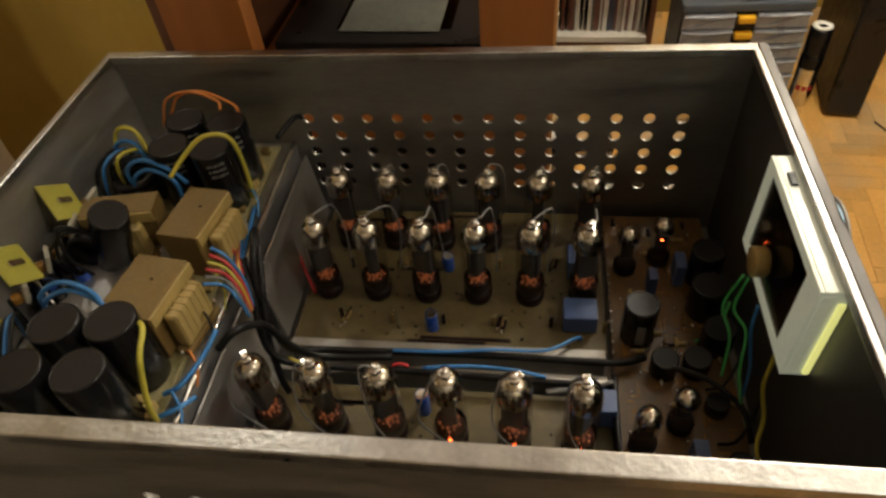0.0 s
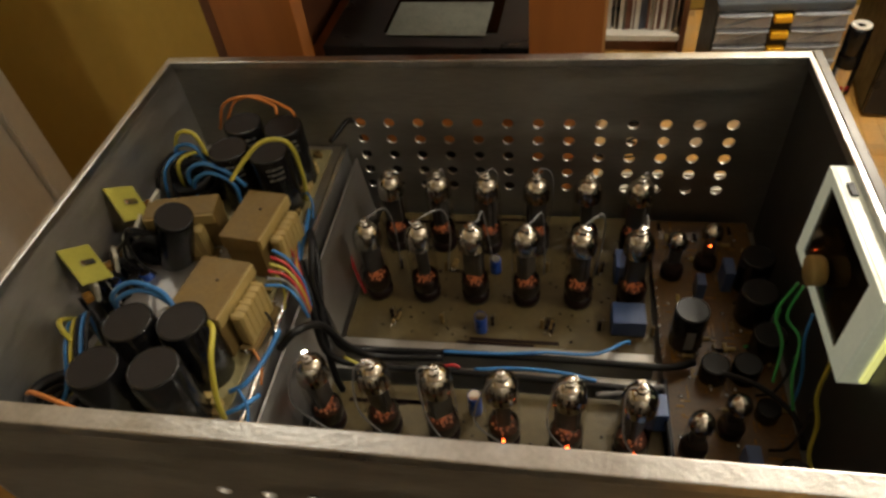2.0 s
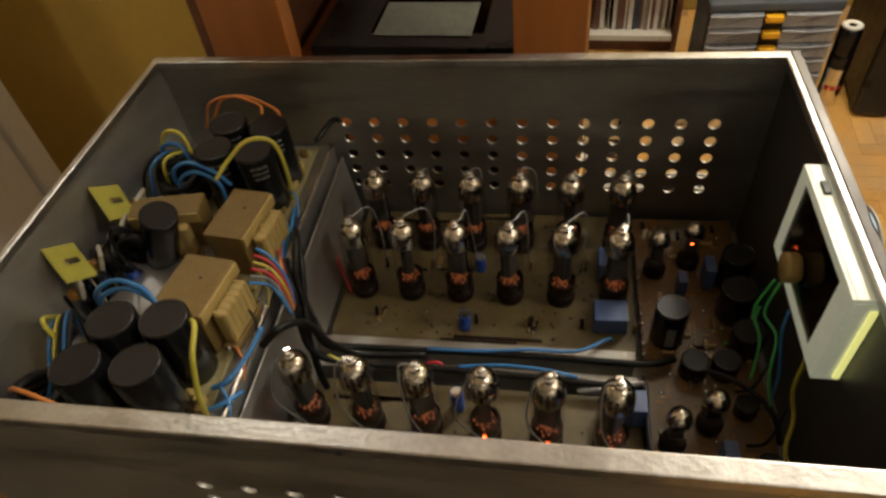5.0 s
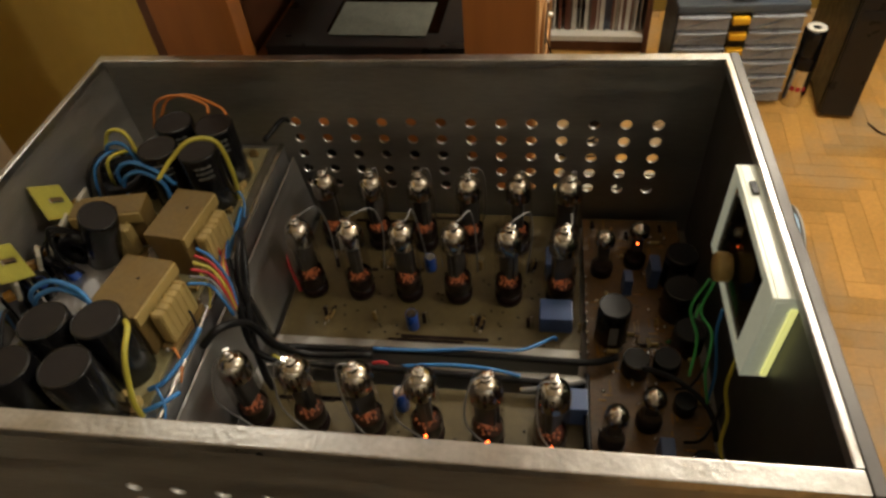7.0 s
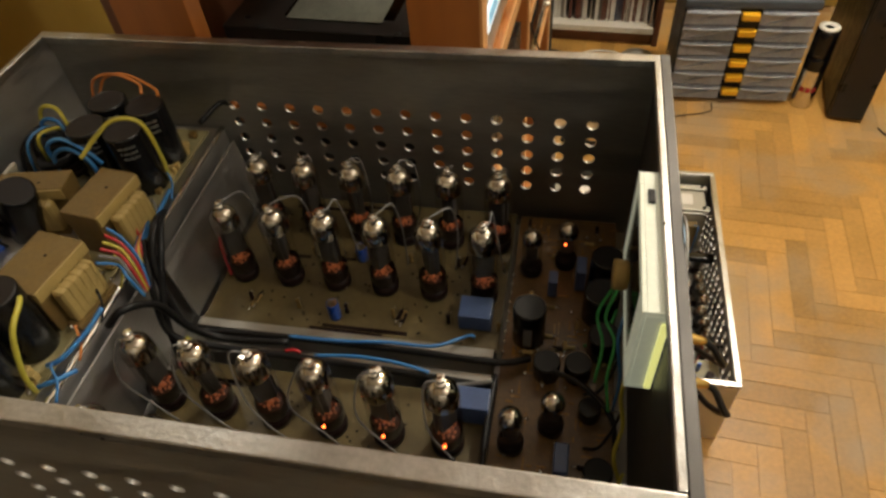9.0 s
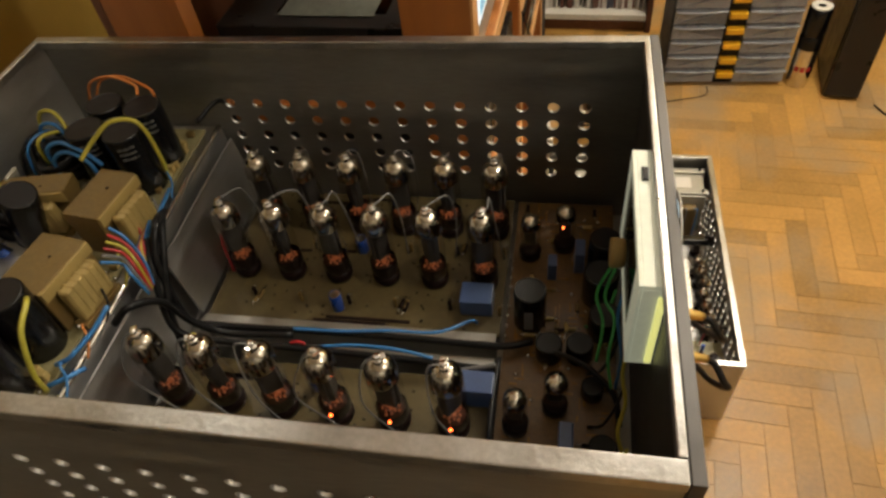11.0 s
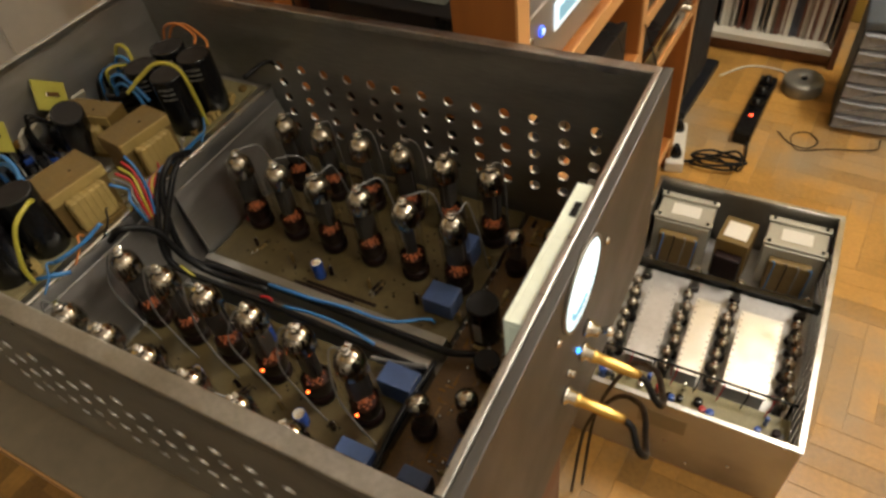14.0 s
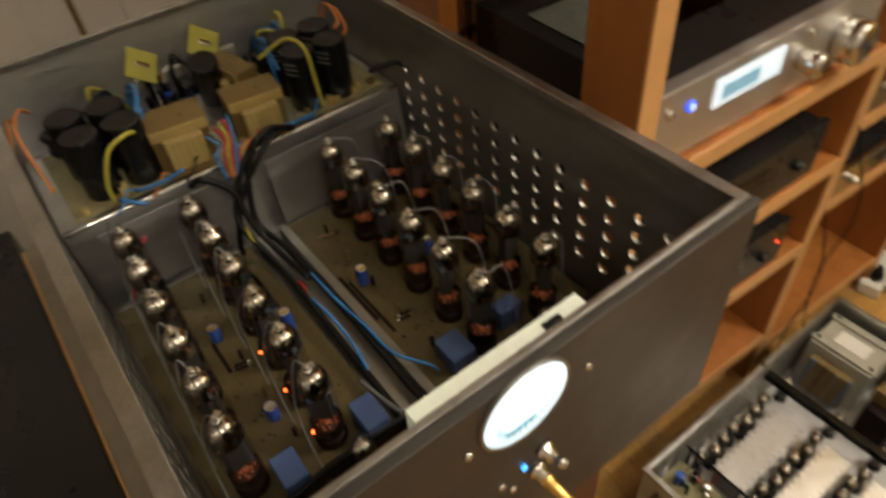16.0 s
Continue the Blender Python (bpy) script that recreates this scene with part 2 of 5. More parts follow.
def lathe(bm, profile, seg=24, m=None):
    """turn a profile of (radius, height) about z"""
    rings = []
    for r, z in profile:
        if r < 1e-6:
            rings.append([bm.verts.new((0, 0, z))])
        else:
            rings.append([bm.verts.new((r * math.cos(2 * math.pi * k / seg), r * math.sin(2 * math.pi * k / seg), z)) for k in range(seg)])
    for a, b in zip(rings, rings[1:]):
        for k in range(seg):
            q = [a[k % len(a)], a[(k + 1) % len(a)], b[(k + 1) % len(b)], b[k % len(b)]]
            q = list(dict.fromkeys(q))
            if len(q) > 2:
                f = bm.faces.new(q)
                f.smooth = True
    if m:
        bmesh.ops.transform(bm, matrix=m, verts=[v for ring in rings for v in ring])
    return bm


def can(bm, r, z0, z1, seg=24, m=None, edge=0.002):
    return lathe(bm, [(0, z0), (r, z0), (r, z1 - edge), (r - edge * 0.4, z1 - edge * 0.3), (r - edge, z1), (0, z1)], seg, m)


def smooth_path(pts, n=8):
    """Catmull-Rom through the points"""
    p = [Vector(q) for q in pts]
    p = [p[0] * 2 - p[1]] + p + [p[-1] * 2 - p[-2]]
    out = []
    for a, b, c, d in zip(p, p[1:], p[2:], p[3:]):
        for k in range(n):
            t = k / n
            out.append(0.5 * ((2 * b) + (c - a) * t + (2 * a - 5 * b + 4 * c - d) * t * t + (3 * b - a - 3 * c + d) * t ** 3))
    return out + [p[-2]]


def rope(bm, pts, r, seg=8, n=8):
    """a round wire through the points"""
    path = smooth_path(pts, n)
    side = Vector((0.3, 0.5, 0.8))
    rings = []
    for k, q in enumerate(path):
        d = (path[min(k + 1, len(path) - 1)] - path[max(k - 1, 0)]).normalized()
        side = (side - d * side.dot(d)).normalized()
        up = d.cross(side)
        rings.append([bm.verts.new(q + r * (side * math.cos(2 * math.pi * j / seg) + up * math.sin(2 * math.pi * j / seg))) for j in range(seg)])
    for a, b in zip(rings, rings[1:]):
        for j in range(seg):
            f = bm.faces.new((a[j], a[(j + 1) % seg], b[(j + 1) % seg], b[j]))
            f.smooth = True
    bm.faces.new(rings[0][::-1])
    bm.faces.new(rings[-1])
    return bm


def mesh_of(name, bm, material):
    bmesh.ops.recalc_face_normals(bm, faces=bm.faces)
    me = bpy.data.meshes.new(name)
    bm.to_mesh(me)
    bm.free()
    me.materials.append(material)
    return me


def part(name, bm, material, parent, label=""):
    ob = new(name, mesh_of(name, bm, material))
    ob.parent = parent
    return tagged(ob, label)


def thing(name, label, category, place=(0, 0, 0), rz=0.0, group="", kind=""):
    ob = new(name)
    ob.empty_display_size = 0.02
    ob.matrix_basis = pose(*place, 0, 0, rz)
    return tagged(ob, label, category, group, kind)


def solo(name, bm, material, label, category="", group="", kind=""):
    return tagged(new(name, mesh_of(name, bm, material)), label, category, group, kind)


def wire(name, pts, r, material, label, group="internal wiring", category="wire"):
    return solo(name, rope(bmesh.new(), pts, r), material, label, category, group)


def panel_with_holes(x0, x1, z0, z1, thick, cols, rows, r, seg=14):
    """a sheet in the x-z plane, y from 0 to thick, with round holes at cols x rows; cols and rows are even steps"""
    bm = bmesh.new()
    dx, dz = cols[1] - cols[0], rows[1] - rows[0]
    xs = [x0, cols[0] - dx / 2] + [c + dx / 2 for c in cols] + [x1]
    zs = [z0, rows[0] - dz / 2] + [c + dz / 2 for c in rows] + [z1]
    cache = {}

    def vert(x, y, z):
        key = (round(x, 5), round(y, 5), round(z, 5))
        if key not in cache:
            cache[key] = bm.verts.new((x, y, z))
        return cache[key]

    def put(*vs):
        vs = list(dict.fromkeys(vs))
        if len(vs) > 2:
            bm.faces.new(vs)

    for a in range(len(xs) - 1):
        for b in range(len(zs) - 1):
            l, rt, lo, hi = xs[a], xs[a + 1], zs[b], zs[b + 1]
            holed = 0 < a < len(xs) - 2 and 0 < b < len(zs) - 2
            for y in (0, thick):
                if not holed:
                    put(vert(l, y, lo), vert(rt, y, lo), vert(rt, y, hi), vert(l, y, hi))
                    continue
                cx, cz = cols[a - 1], rows[b - 1]
                ring = [vert(cx + r * math.cos(math.pi / 4 + 2 * math.pi * k / (4 * 4)), y, cz + r * math.sin(math.pi / 4 + 2 * math.pi * k / 16)) for k in range(16)]
                corner = [vert(rt, y, hi), vert(l, y, hi), vert(l, y, lo), vert(rt, y, lo)]
                for k in range(4):
                    arc = [ring[(4 * k + j) % 16] for j in range(5)]
                    put(corner[k], corner[(k + 1) % 4], *arc[::-1])
            if holed:
                cx, cz = cols[a - 1], rows[b - 1]
                for k in range(16):
                    w = [(cx + r * math.cos(math.pi / 4 + 2 * math.pi * q / 16), cz + r * math.sin(math.pi / 4 + 2 * math.pi * q / 16)) for q in (k, k + 1)]
                    put(vert(w[0][0], 0, w[0][1]), vert(w[1][0], 0, w[1][1]), vert(w[1][0], thick, w[1][1]), vert(w[0][0], thick, w[0][1]))
    for a in range(len(xs) - 1):
        for z in (z0, z1):
            put(vert(xs[a], 0, z), vert(xs[a + 1], 0, z), vert(xs[a + 1], thick, z), vert(xs[a], thick, z))
    for b in range(len(zs) - 1):
        for x in (x0, x1):
            put(vert(x, 0, zs[b]), vert(x, 0, zs[b + 1]), vert(x, thick, zs[b + 1]), vert(x, thick, zs[b]))
    return bm


# ---- the room
FLOOR = -1.03
CEIL = 1.50
XL, XR, YN, YF = -0.99, 3.0, -2.2, 2.08


def slab(name, x0, x1, y0, y1, z0, z1, material, label, category=""):
    return solo(name, box(bmesh.new(), x0, x1, y0, y1, z0, z1), material, label, category, kind="structure")


slab("wall_north", XL, XR, YF, YF + 0.12, FLOOR, CEIL, M_OCHRE, "ochre painted plaster wall behind the shelves", "wall")
# south and east walls are unseen; their off-white bounces neutral light inside
slab("wall_south", XL, XR, YN - 0.12, YN, FLOOR, CEIL, M_OFFWHITE, "unseen off-white wall added to bounce neutral light", "wall")
slab("wall_east", XR, XR + 0.12, YN, YF, FLOOR, CEIL, M_OFFWHITE, "unseen off-white wall added to bounce neutral light", "wall")
slab("wall_west", XL - 0.12, XL, YN, YF, FLOOR, CEIL, M_OCHRE, "ochre painted wall in the shade beside a white door", "wall")
slab("ceiling", XL - 0.12, XR + 0.12, YN - 0.12, YF + 0.12, CEIL, CEIL + 0.1, M_CEIL, "plain white painted ceiling", "ceiling")
floor = slab("floor", XL - 0.12, XR + 0.12, YN - 0.12, YF + 0.12, FLOOR - 0.1, FLOOR - 0.006, M_SUBFLOOR, "herringbone oak parquet floor with worn golden planks", "floor")

# panelled white double door on the west wall
door = thing("door_1", "white glossy panelled double door, closed, in the ochre wall", "door", kind="structure")
for DY0, DY1 in ((-1.80, -1.00), (-0.99, -0.19), (-0.18, 0.62)):
    leaf = part("door_leaf", box(bmesh.new(), XL + 0.002, XL + 0.03, DY0 + 0.002, DY1 - 0.002, FLOOR, FLOOR + 2.02, 0.002), M_DOOR, door)
    for py in (DY0 + 0.10, DY0 + 0.45):
        for pz0, pz1 in ((0.15, 0.85), (1.05, 1.9)):
            part("door_panel", box(bmesh.new(), XL + 0.0305, XL + 0.042, py, py + 0.25, FLOOR + pz0, FLOOR + pz1, 0.005), M_DOOR, leaf)
for fy in (-1.871, 0.622):
    part("door_frame", box(bmesh.new(), XL + 0.002, XL + 0.05, fy, fy + 0.07, FLOOR, FLOOR + 2.09, 0.004), M_DOOR, door)

# ---- the large amplifier: chassis
CX, CY, CZ = 0.626, -0.408, -0.228          # length, near side, bottom
COLS = [0.191 + 0.03192 * k for k in range(13)]
ROWS = [-0.165 + 0.0216 * k for k in range(5)]
chassis = thing("amplifier_chassis", "large open aluminium amplifier chassis with drilled walls and no lid", "amplifier")
bm = panel_with_holes(0.0, CX, CZ, -0.004, 0.003, COLS, ROWS, 0.0060)
part("back_wall", bm, M_ALU_DARK, chassis, "drilled dull steel wall")
bm = panel_with_holes(0.0, CX, CZ, -0.004, 0.003, COLS, ROWS, 0.0060)
bmesh.ops.translate(bm, verts=bm.verts, vec=(0, CY - 0.003, 0))
part("near_wall", bm, M_ALU_DARK, chassis, "drilled dull steel wall")
part("end_wall", box(bmesh.new(), -0.003, 0.0, CY - 0.003, 0.003, CZ, -0.004), M_ALU, chassis)
part("floor_plate", box(bmesh.new(), -0.003, CX, CY - 0.003, 0.003, CZ - 0.003, CZ), M_ALU_DARK, chassis)
front = part("front_panel", box(bmesh.new(), CX, CX + 0.008, CY - 0.006, 0.006, CZ - 0.003, 0.0, 0.0008), M_PANEL, chassis, "thick dark brushed front panel")
part("rim_strip", box(bmesh.new(), -0.004, CX - 0.0005, -0.006, 0.005, -0.008, 0.0, 0.0012), M_RIM, chassis, "bright filed aluminium edge")
part("rim_strip", box(bmesh.new(), -0.004, CX - 0.0005, CY - 0.006, CY + 0.008, -0.010, 0.0, 0.0012), M_RIM, chassis, "bright filed aluminium edge")
part("rim_strip", box(bmesh.new(), -0.004, 0.0025, CY + 0.0085, -0.0065, -0.008, 0.0, 0.0012), M_RIM, chassis, "bright filed aluminium edge")
part("rim_strip", box(bmesh.new(), CX - 0.006, CX - 0.0003, CY + 0.0085, -0.0065, -0.008, 0.0005, 0.0012), M_RIM, chassis, "bright filed aluminium edge")

# wooden stand below
stand = thing("amplifier_stand", "dark stained wooden stand carrying the amplifier", "stand")
ST = CZ - 0.003
top_ = part("top_board", box(bmesh.new(), -0.02, CX - 0.02, CY - 0.055, 0.02, ST - 0.03, ST, 0.003), M_TABLE, stand, "worn grey-tan top board")
part("edge_band", box(bmesh.new(), -0.02, CX - 0.02, CY - 0.057, CY - 0.0552, ST - 0.029, ST - 0.001), M_WOODEDGE, top_, "bare wooden edge")
for sx in (0.02, CX - 0.10):
    part("side_board", box(bmesh.new(), sx, sx + 0.025, CY, 0.0, FLOOR, ST - 0.03, 0.002), M_STAND, stand)
part("shelf_board", box(bmesh.new(), 0.045, CX - 0.10, CY + 0.01, -0.01, FLOOR + 0.18, FLOOR + 0.205, 0.002), M_STAND, stand)

# raised supply deck with a folded edge
DECK = -0.110
deck = thing("supply_deck", "bent aluminium deck carrying the power supply board", "deck")
part("deck_plate", box(bmesh.new(), 0.002, 0.168, CY + 0.002, -0.002, DECK - 0.003, DECK), M_ALU, deck)
part("folded_edge", box(bmesh.new(), 0.168, 0.1705, CY + 0.002, -0.002, CZ, DECK + 0.001, 0.0006), M_ALU, deck, "shiny folded edge")
part("edge_strip", box(bmesh.new(), 0.1575, 0.1668, CY + 0.004, -0.004, DECK + 0.0004, DECK + 0.002, 0.0004), M_RIM, deck, "bright edge strip")
part("edge_bead", rope(bmesh.new(), [(0.1692, CY + 0.004, DECK + 0.0025), (0.1692, -0.2, DECK + 0.0025), (0.1692, -0.004, DECK + 0.0025)], 0.0028), M_SILVER, deck, "bright rounded edge")
bm = box(bmesh.new(), 0, 0.002, CY + 0.03, CY + 0.20, -0.085, 0.0, 0, Matrix.Translation((0.1770, 0, -0.118)) @ Matrix.Rotation(radians(-5), 4, "Y"))
part("screen_plate", bm, M_ALU, deck, "leaning shiny screening plate")
bm = box(bmesh.new(), 0, 0.002, CY + 0.215, -0.01, -0.085, 0.0, 0, Matrix.Translation((0.1800, 0, -0.120)) @ Matrix.Rotation(radians(-6), 4, "Y"))
part("screen_plate", bm, M_ALU, deck, "leaning shiny screening plate")

supply_board = solo("supply_board", box(bmesh.new(), 0.012, 0.156, CY + 0.02, -0.012, DECK + 0.001, DECK + 0.0035), M_BOARD_CREAM, "cream power supply circuit board with solder and stains", "circuit board")
PCB = -0.205
main = thing("output_board", "tan phenolic circuit board carrying the rows of tubes", "circuit board")
for y0, y1, nm in ((-0.196, -0.006, "board"), (CY + 0.006, -0.244, "board")):
    part(nm, box(bmesh.new(), 0.196, 0.502, y0, y1, PCB - 0.003, PCB, 0.0005), M_BOARD, main)
for y0 in (-0.206, -0.234):
    part("support_rail", box(bmesh.new(), 0.196, 0.50, y0, y0 + 0.010, CZ, PCB + 0.006, 0.001), M_ALU_DARK, main, "dull metal rail")
for y0 in (-0.192, -0.012, CY + 0.006, -0.254):
    part("stand_off", box(bmesh.new(), 0.20, 0.50, y0, y0 + 0.008, CZ, PCB - 0.003), M_ALU_DARK, main)
driver = thing("driver_board", "amber circuit board with small tubes and coupling capacitors", "circuit board")
part("board", box(bmesh.new(), 0.507, 0.612, CY + 0.008, -0.008, PCB - 0.003, PCB, 0.0005), M_BOARD_AMBER, driver)
part("edge_strip", box(bmesh.new(), 0.503, 0.507, CY + 0.008, -0.235, CZ, PCB + 0.012), M_BLACK, driver)
for y0 in (CY + 0.02, -0.03):
    part("stand_off", box(bmesh.new(), 0.512, 0.60, y0, y0 + 0.008, CZ, PCB - 0.003), M_ALU_DARK, driver)
# solder lands and tracks on the boards
rnd = random.Random(4)
for k in range(46):
    x, y = rnd.uniform(0.515, 0.605), rnd.uniform(-0.38, -0.02)
    part("solder_land", lathe(bmesh.new(), [(0, PCB), (0.0022, PCB), (0.0012, PCB + 0.0014), (0, PCB + 0.0018)], 8, Matrix.Translation((x, y, 0))), M_SILVER, driver)
for k in range(10):
    y = rnd.choice((-0.19, -0.10, -0.02, -0.265, -0.335)) + rnd.uniform(-0.004, 0.004)
    x = rnd.uniform(0.21, 0.40)
    part("track", box(bmesh.new(), x, x + rnd.uniform(0.03, 0.09), y, y + 0.004, PCB, PCB + 0.0006), M_SOCKET, main, "dark copper track")

# amber tracks whose bright colour also stands for the board's warm glints
flux = bmesh.new()
for k in range(150):
    x, y = rnd.uniform(0.512, 0.608), rnd.uniform(-0.39, -0.02)
    w, h = (rnd.uniform(0.001, 0.002), rnd.uniform(0.004, 0.016)) if k % 2 else (rnd.uniform(0.003, 0.012), rnd.uniform(0.001, 0.002))
    box(flux, x, x + w, y, y + h, PCB, PCB + 0.0005)
tagged(part("flux_pattern", flux, M_AMBER, driver, "amber flux and tracks, coloured bright for glints"), kind="stuff")
dots = bmesh.new()
for k in range(170):
    x, y = rnd.uniform(0.205, 0.495), rnd.choice((rnd.uniform(-0.20, -0.01), rnd.uniform(-0.395, -0.258)))
    lathe(dots, [(0, PCB), (0.0014, PCB), (0.0010, PCB + 0.0006), (0, PCB + 0.0007)], 6, Matrix.Translation((x, y, 0)))
tagged(part("pin_pattern", dots, M_SOCKET, main, "dark pin holes"), kind="stuff")
for k in range(6):
    for yy in (-0.168, -0.094, -0.322):
        x = 0.240 + 0.052 * k + rnd.uniform(-0.004, 0.004)
        up = thing("standing_resistor", "dark brown resistor standing on end beside the tubes", "resistor", (x, yy + rnd.uniform(-0.003, 0.003), PCB), group="standing resistors")
        part("body", lathe(bmesh.new(), [(0, 0.001), (0.0019, 0.001), (0.0023, 0.003), (0.0019, 0.005), (0.0019, 0.010), (0.0023, 0.012), (0.0017, 0.014), (0, 0.014)], 9), M_TRAFO if k % 2 else M_SOCKET, up)
        part("lead", rope(bmesh.new(), [(0, 0, 0.013), (0.001, 0, 0.0165), (0.004, 0, 0.0165), (0.0045, 0, 0.0)], 0.0004, 5, 4), M_SILVER, up)

# ---- output tubes
def output_tube():
    t = thing("output_tube", "lit glass output tube with silver dome and metal top cap", "vacuum tube", group="output tubes")
    R = 0.0145
    part("socket", lathe(bmesh.new(), [(0, 0), (0.0135, 0), (0.0142, 0.004), (0.0142, 0.010), (0.012, 0.012), (0, 0.012)], 20), M_SOCKET, t)
    part("glass_envelope", lathe(bmesh.new(), [(0.0125, 0.012), (R, 0.017), (R, 0.083), (R * 0.97, 0.089), (R * 0.86, 0.0945), (R * 0.62, 0.0985), (R * 0.3, 0.1005), (0.0, 0.101)], 22), M_GLASS, t)
    r = R - 0.0006
    part("getter_flash", lathe(bmesh.new(), [(r, 0.0765), (r, 0.0832), (r * 0.965, 0.089), (r * 0.85, 0.0942), (r * 0.6, 0.0980), (r * 0.28, 0.0999), (0, 0.1002)], 22), M_GETTER, t, "silver mirrored dome")
    bm = bmesh.new()
    box(bm, -0.0088, 0.0088, -0.0060, 0.0060, 0.038, 0.072, 0.002)
    box(bm, -0.0108, -0.0088, -0.0010, 0.0010, 0.038, 0.072)
    box(bm, 0.0088, 0.0108, -0.0010, 0.0010, 0.038, 0.072)
    part("anode", bm, M_ANODE, t, "grey anode plates")
    part("mica_disc", lathe(bmesh.new(), [(0, 0.075), (0.0115, 0.075), (0.0115, 0.0758), (0, 0.0758)], 16), M_BOBBIN, t)
    part("dark_deposit", lathe(bmesh.new(), [(0.0122, 0.0125), (r, 0.0175), (r, 0.0280), (r * 0.99, 0.0300)], 22), M_SOCKET, t, "brown-black deposit on the glass")
    bm = bmesh.new()
    glow = random.Random(8)
    lathe(bm, [(0.0034, 0.0267), (0.0031, 0.0276), (0.0020, 0.0282), (0, 0.0284)], 14)
    for k in range(16):
        a, q = k * 2.4, 0.0092 * math.sqrt((k + 0.5) / 16)
        can(bm, glow.uniform(0.0009, 0.0016), 0.0266, 0.0284 + glow.uniform(0, 0.001), 8, Matrix.Translation((q * math.cos(a), q * math.sin(a), 0)), 0.0003)
    part("heater", bm, M_GLOW, t, "orange glowing heater ends")
    part("base_disc", lathe(bmesh.new(), [(0, 0.0255), (0.0128, 0.0255), (0.0128, 0.0268), (0, 0.0268)], 16), M_BASEDISC, t, "dark red base disc")
    bm = can(bmesh.new(), 0.0032, 0.1005, 0.1075, 12, None, 0.0008)
    can(bm, 0.0048, 0.1020, 0.1040, 12, None, 0.0006)
    cap = part("top_cap", bm, M_SILVER, t, "metal top cap")
    part("cap_clip", box(bmesh.new(), -0.0012, 0.0065, -0.003, 0.003, 0.1035, 0.1055, 0.0005, Matrix.Rotation(0.7, 4, "Z")), M_SILVER, cap)
    return t


rows = [[(0.229 + 0.0515 * i, -0.057) for i in range(6)],
        [(0.220 + 0.0522 * i, -0.130) for i in range(6)],
        [(0.207 + 0.0530 * i, -0.288 - 0.0014 * i) for i in range(6)],
        [(0.205 + 0.0524 * i, -0.358 - 0.0024 * i) for i in range(6)]]
first = output_tube()
tubes = []
for r_, row in enumerate(rows):
    for i, (x, y) in enumerate(row):
        m = pose(x, y, PCB, 0, 0, (i * 67 + r_ * 40) % 360)
        tubes.append(copy_thing(first, m))
for n in (15, 16, 17):
    turn = tubes[n].matrix_basis.to_3x3().inverted()
    off = turn @ Vector((0.001, -0.0143, 0.0255))
    part("hot_spot", lathe(bmesh.new(), [(0, -0.0015), (0.0012, -0.0008), (0.0015, 0.0), (0.0012, 0.0008), (0, 0.0015)], 10, Matrix.Translation(off)), M_GLOW_HOT, tubes[n], "bright red-hot heater end")
for o in list(first.children_recursive) + [first]:
    bpy.data.objects.remove(o)
# top cap leads
for r_, row in enumerate(rows):
    for i, (x, y) in enumerate(row):
        top = PCB + 0.1055
        j = ((i * 37 + r_ * 11) % 7 - 3) * 0.0026
        if r_ == 0:
            pts = [(x, y, top), (x + 0.004, y + 0.008, top - 0.001 + j * 0.3), (x + 0.007 + j, y + 0.014, top - 0.012), (x + 0.008 + j, y + 0.017, PCB + 0.045), (x + 0.008, y + 0.019, PCB + 0.001)]
        elif r_ == 1:
            pts = [(x, y, top), (x + 0.006, y + 0.006, top + 0.001 + j * 0.3), (x + 0.014 + j, y + 0.022, top - 0.004), (x + 0.017 + j, y + 0.031, PCB + 0.060), (x + 0.017, y + 0.033, PCB + 0.001)]
        else:
            pts = [(x, y, top), (x - 0.012, y - 0.006, top - 0.004 + j), (x - 0.013 + j, y - 0.017, PCB + 0.060), (x + 0.004, y - 0.021, PCB + 0.028), (x + 0.020, y - 0.022 , PCB + 0.001)]
        wire("anode_lead", pts, 0.0008, M_GREYWIRE, "thin grey lead from a tube top cap down to the board", "anode leads", "wire")


def small_tube(x, y, h=0.055):
    t = thing("driver_tube", "small glass driver tube with silver top on the amber board", "vacuum tube", (x, y, PCB), group="driver tubes")
    k = h / 0.055
    part("socket", lathe(bmesh.new(), [(0, 0), (0.0112, 0), (0.0115, 0.010 * k), (0.009, 0.012 * k), (0, 0.012 * k)], 18), M_SOCKET, t)
    part("glass_envelope", lathe(bmesh.new(), [(0.0085, 0.012 * k), (0.0105, 0.015 * k), (0.0105, 0.045 * k), (0.0092, 0.050 * k), (0.005, 0.0535 * k), (0.0022, 0.0545 * k), (0.0012, 0.0585 * k), (0, 0.059 * k)], 20), M_GLASS, t)
    part("getter_flash", lathe(bmesh.new(), [(0.0100, 0.041 * k), (0.0100, 0.0445 * k), (0.0088, 0.0495 * k), (0.0048, 0.053 * k), (0, 0.054 * k)], 20), M_GETTER, t, "silver mirrored top")
    part("anode", box(bmesh.new(), -0.006, 0.006, -0.0035, 0.0035, 0.018 * k, 0.038 * k, 0.0015), M_ANODE, t)
    part("heater", can(bmesh.new(), 0.0016, 0.0385 * k, 0.0400 * k, 8, None, 0.0004), M_GLOW_HOT if 0.555 < x < 0.565 else M_GLOW, t, "orange glow")
    if 0.555 < x < 0.565 and y > -0.1:
        part("hot_spot", lathe(bmesh.new(), [(0, -0.0013), (0.0010, -0.0007), (0.0013, 0.0), (0.0010, 0.0007), (0, 0.0013)], 10, Matrix.Translation((-0.002, -0.0104, 0.037 * k))), M_GLOW_HOT, t, "bright red-hot heater end")
    return t


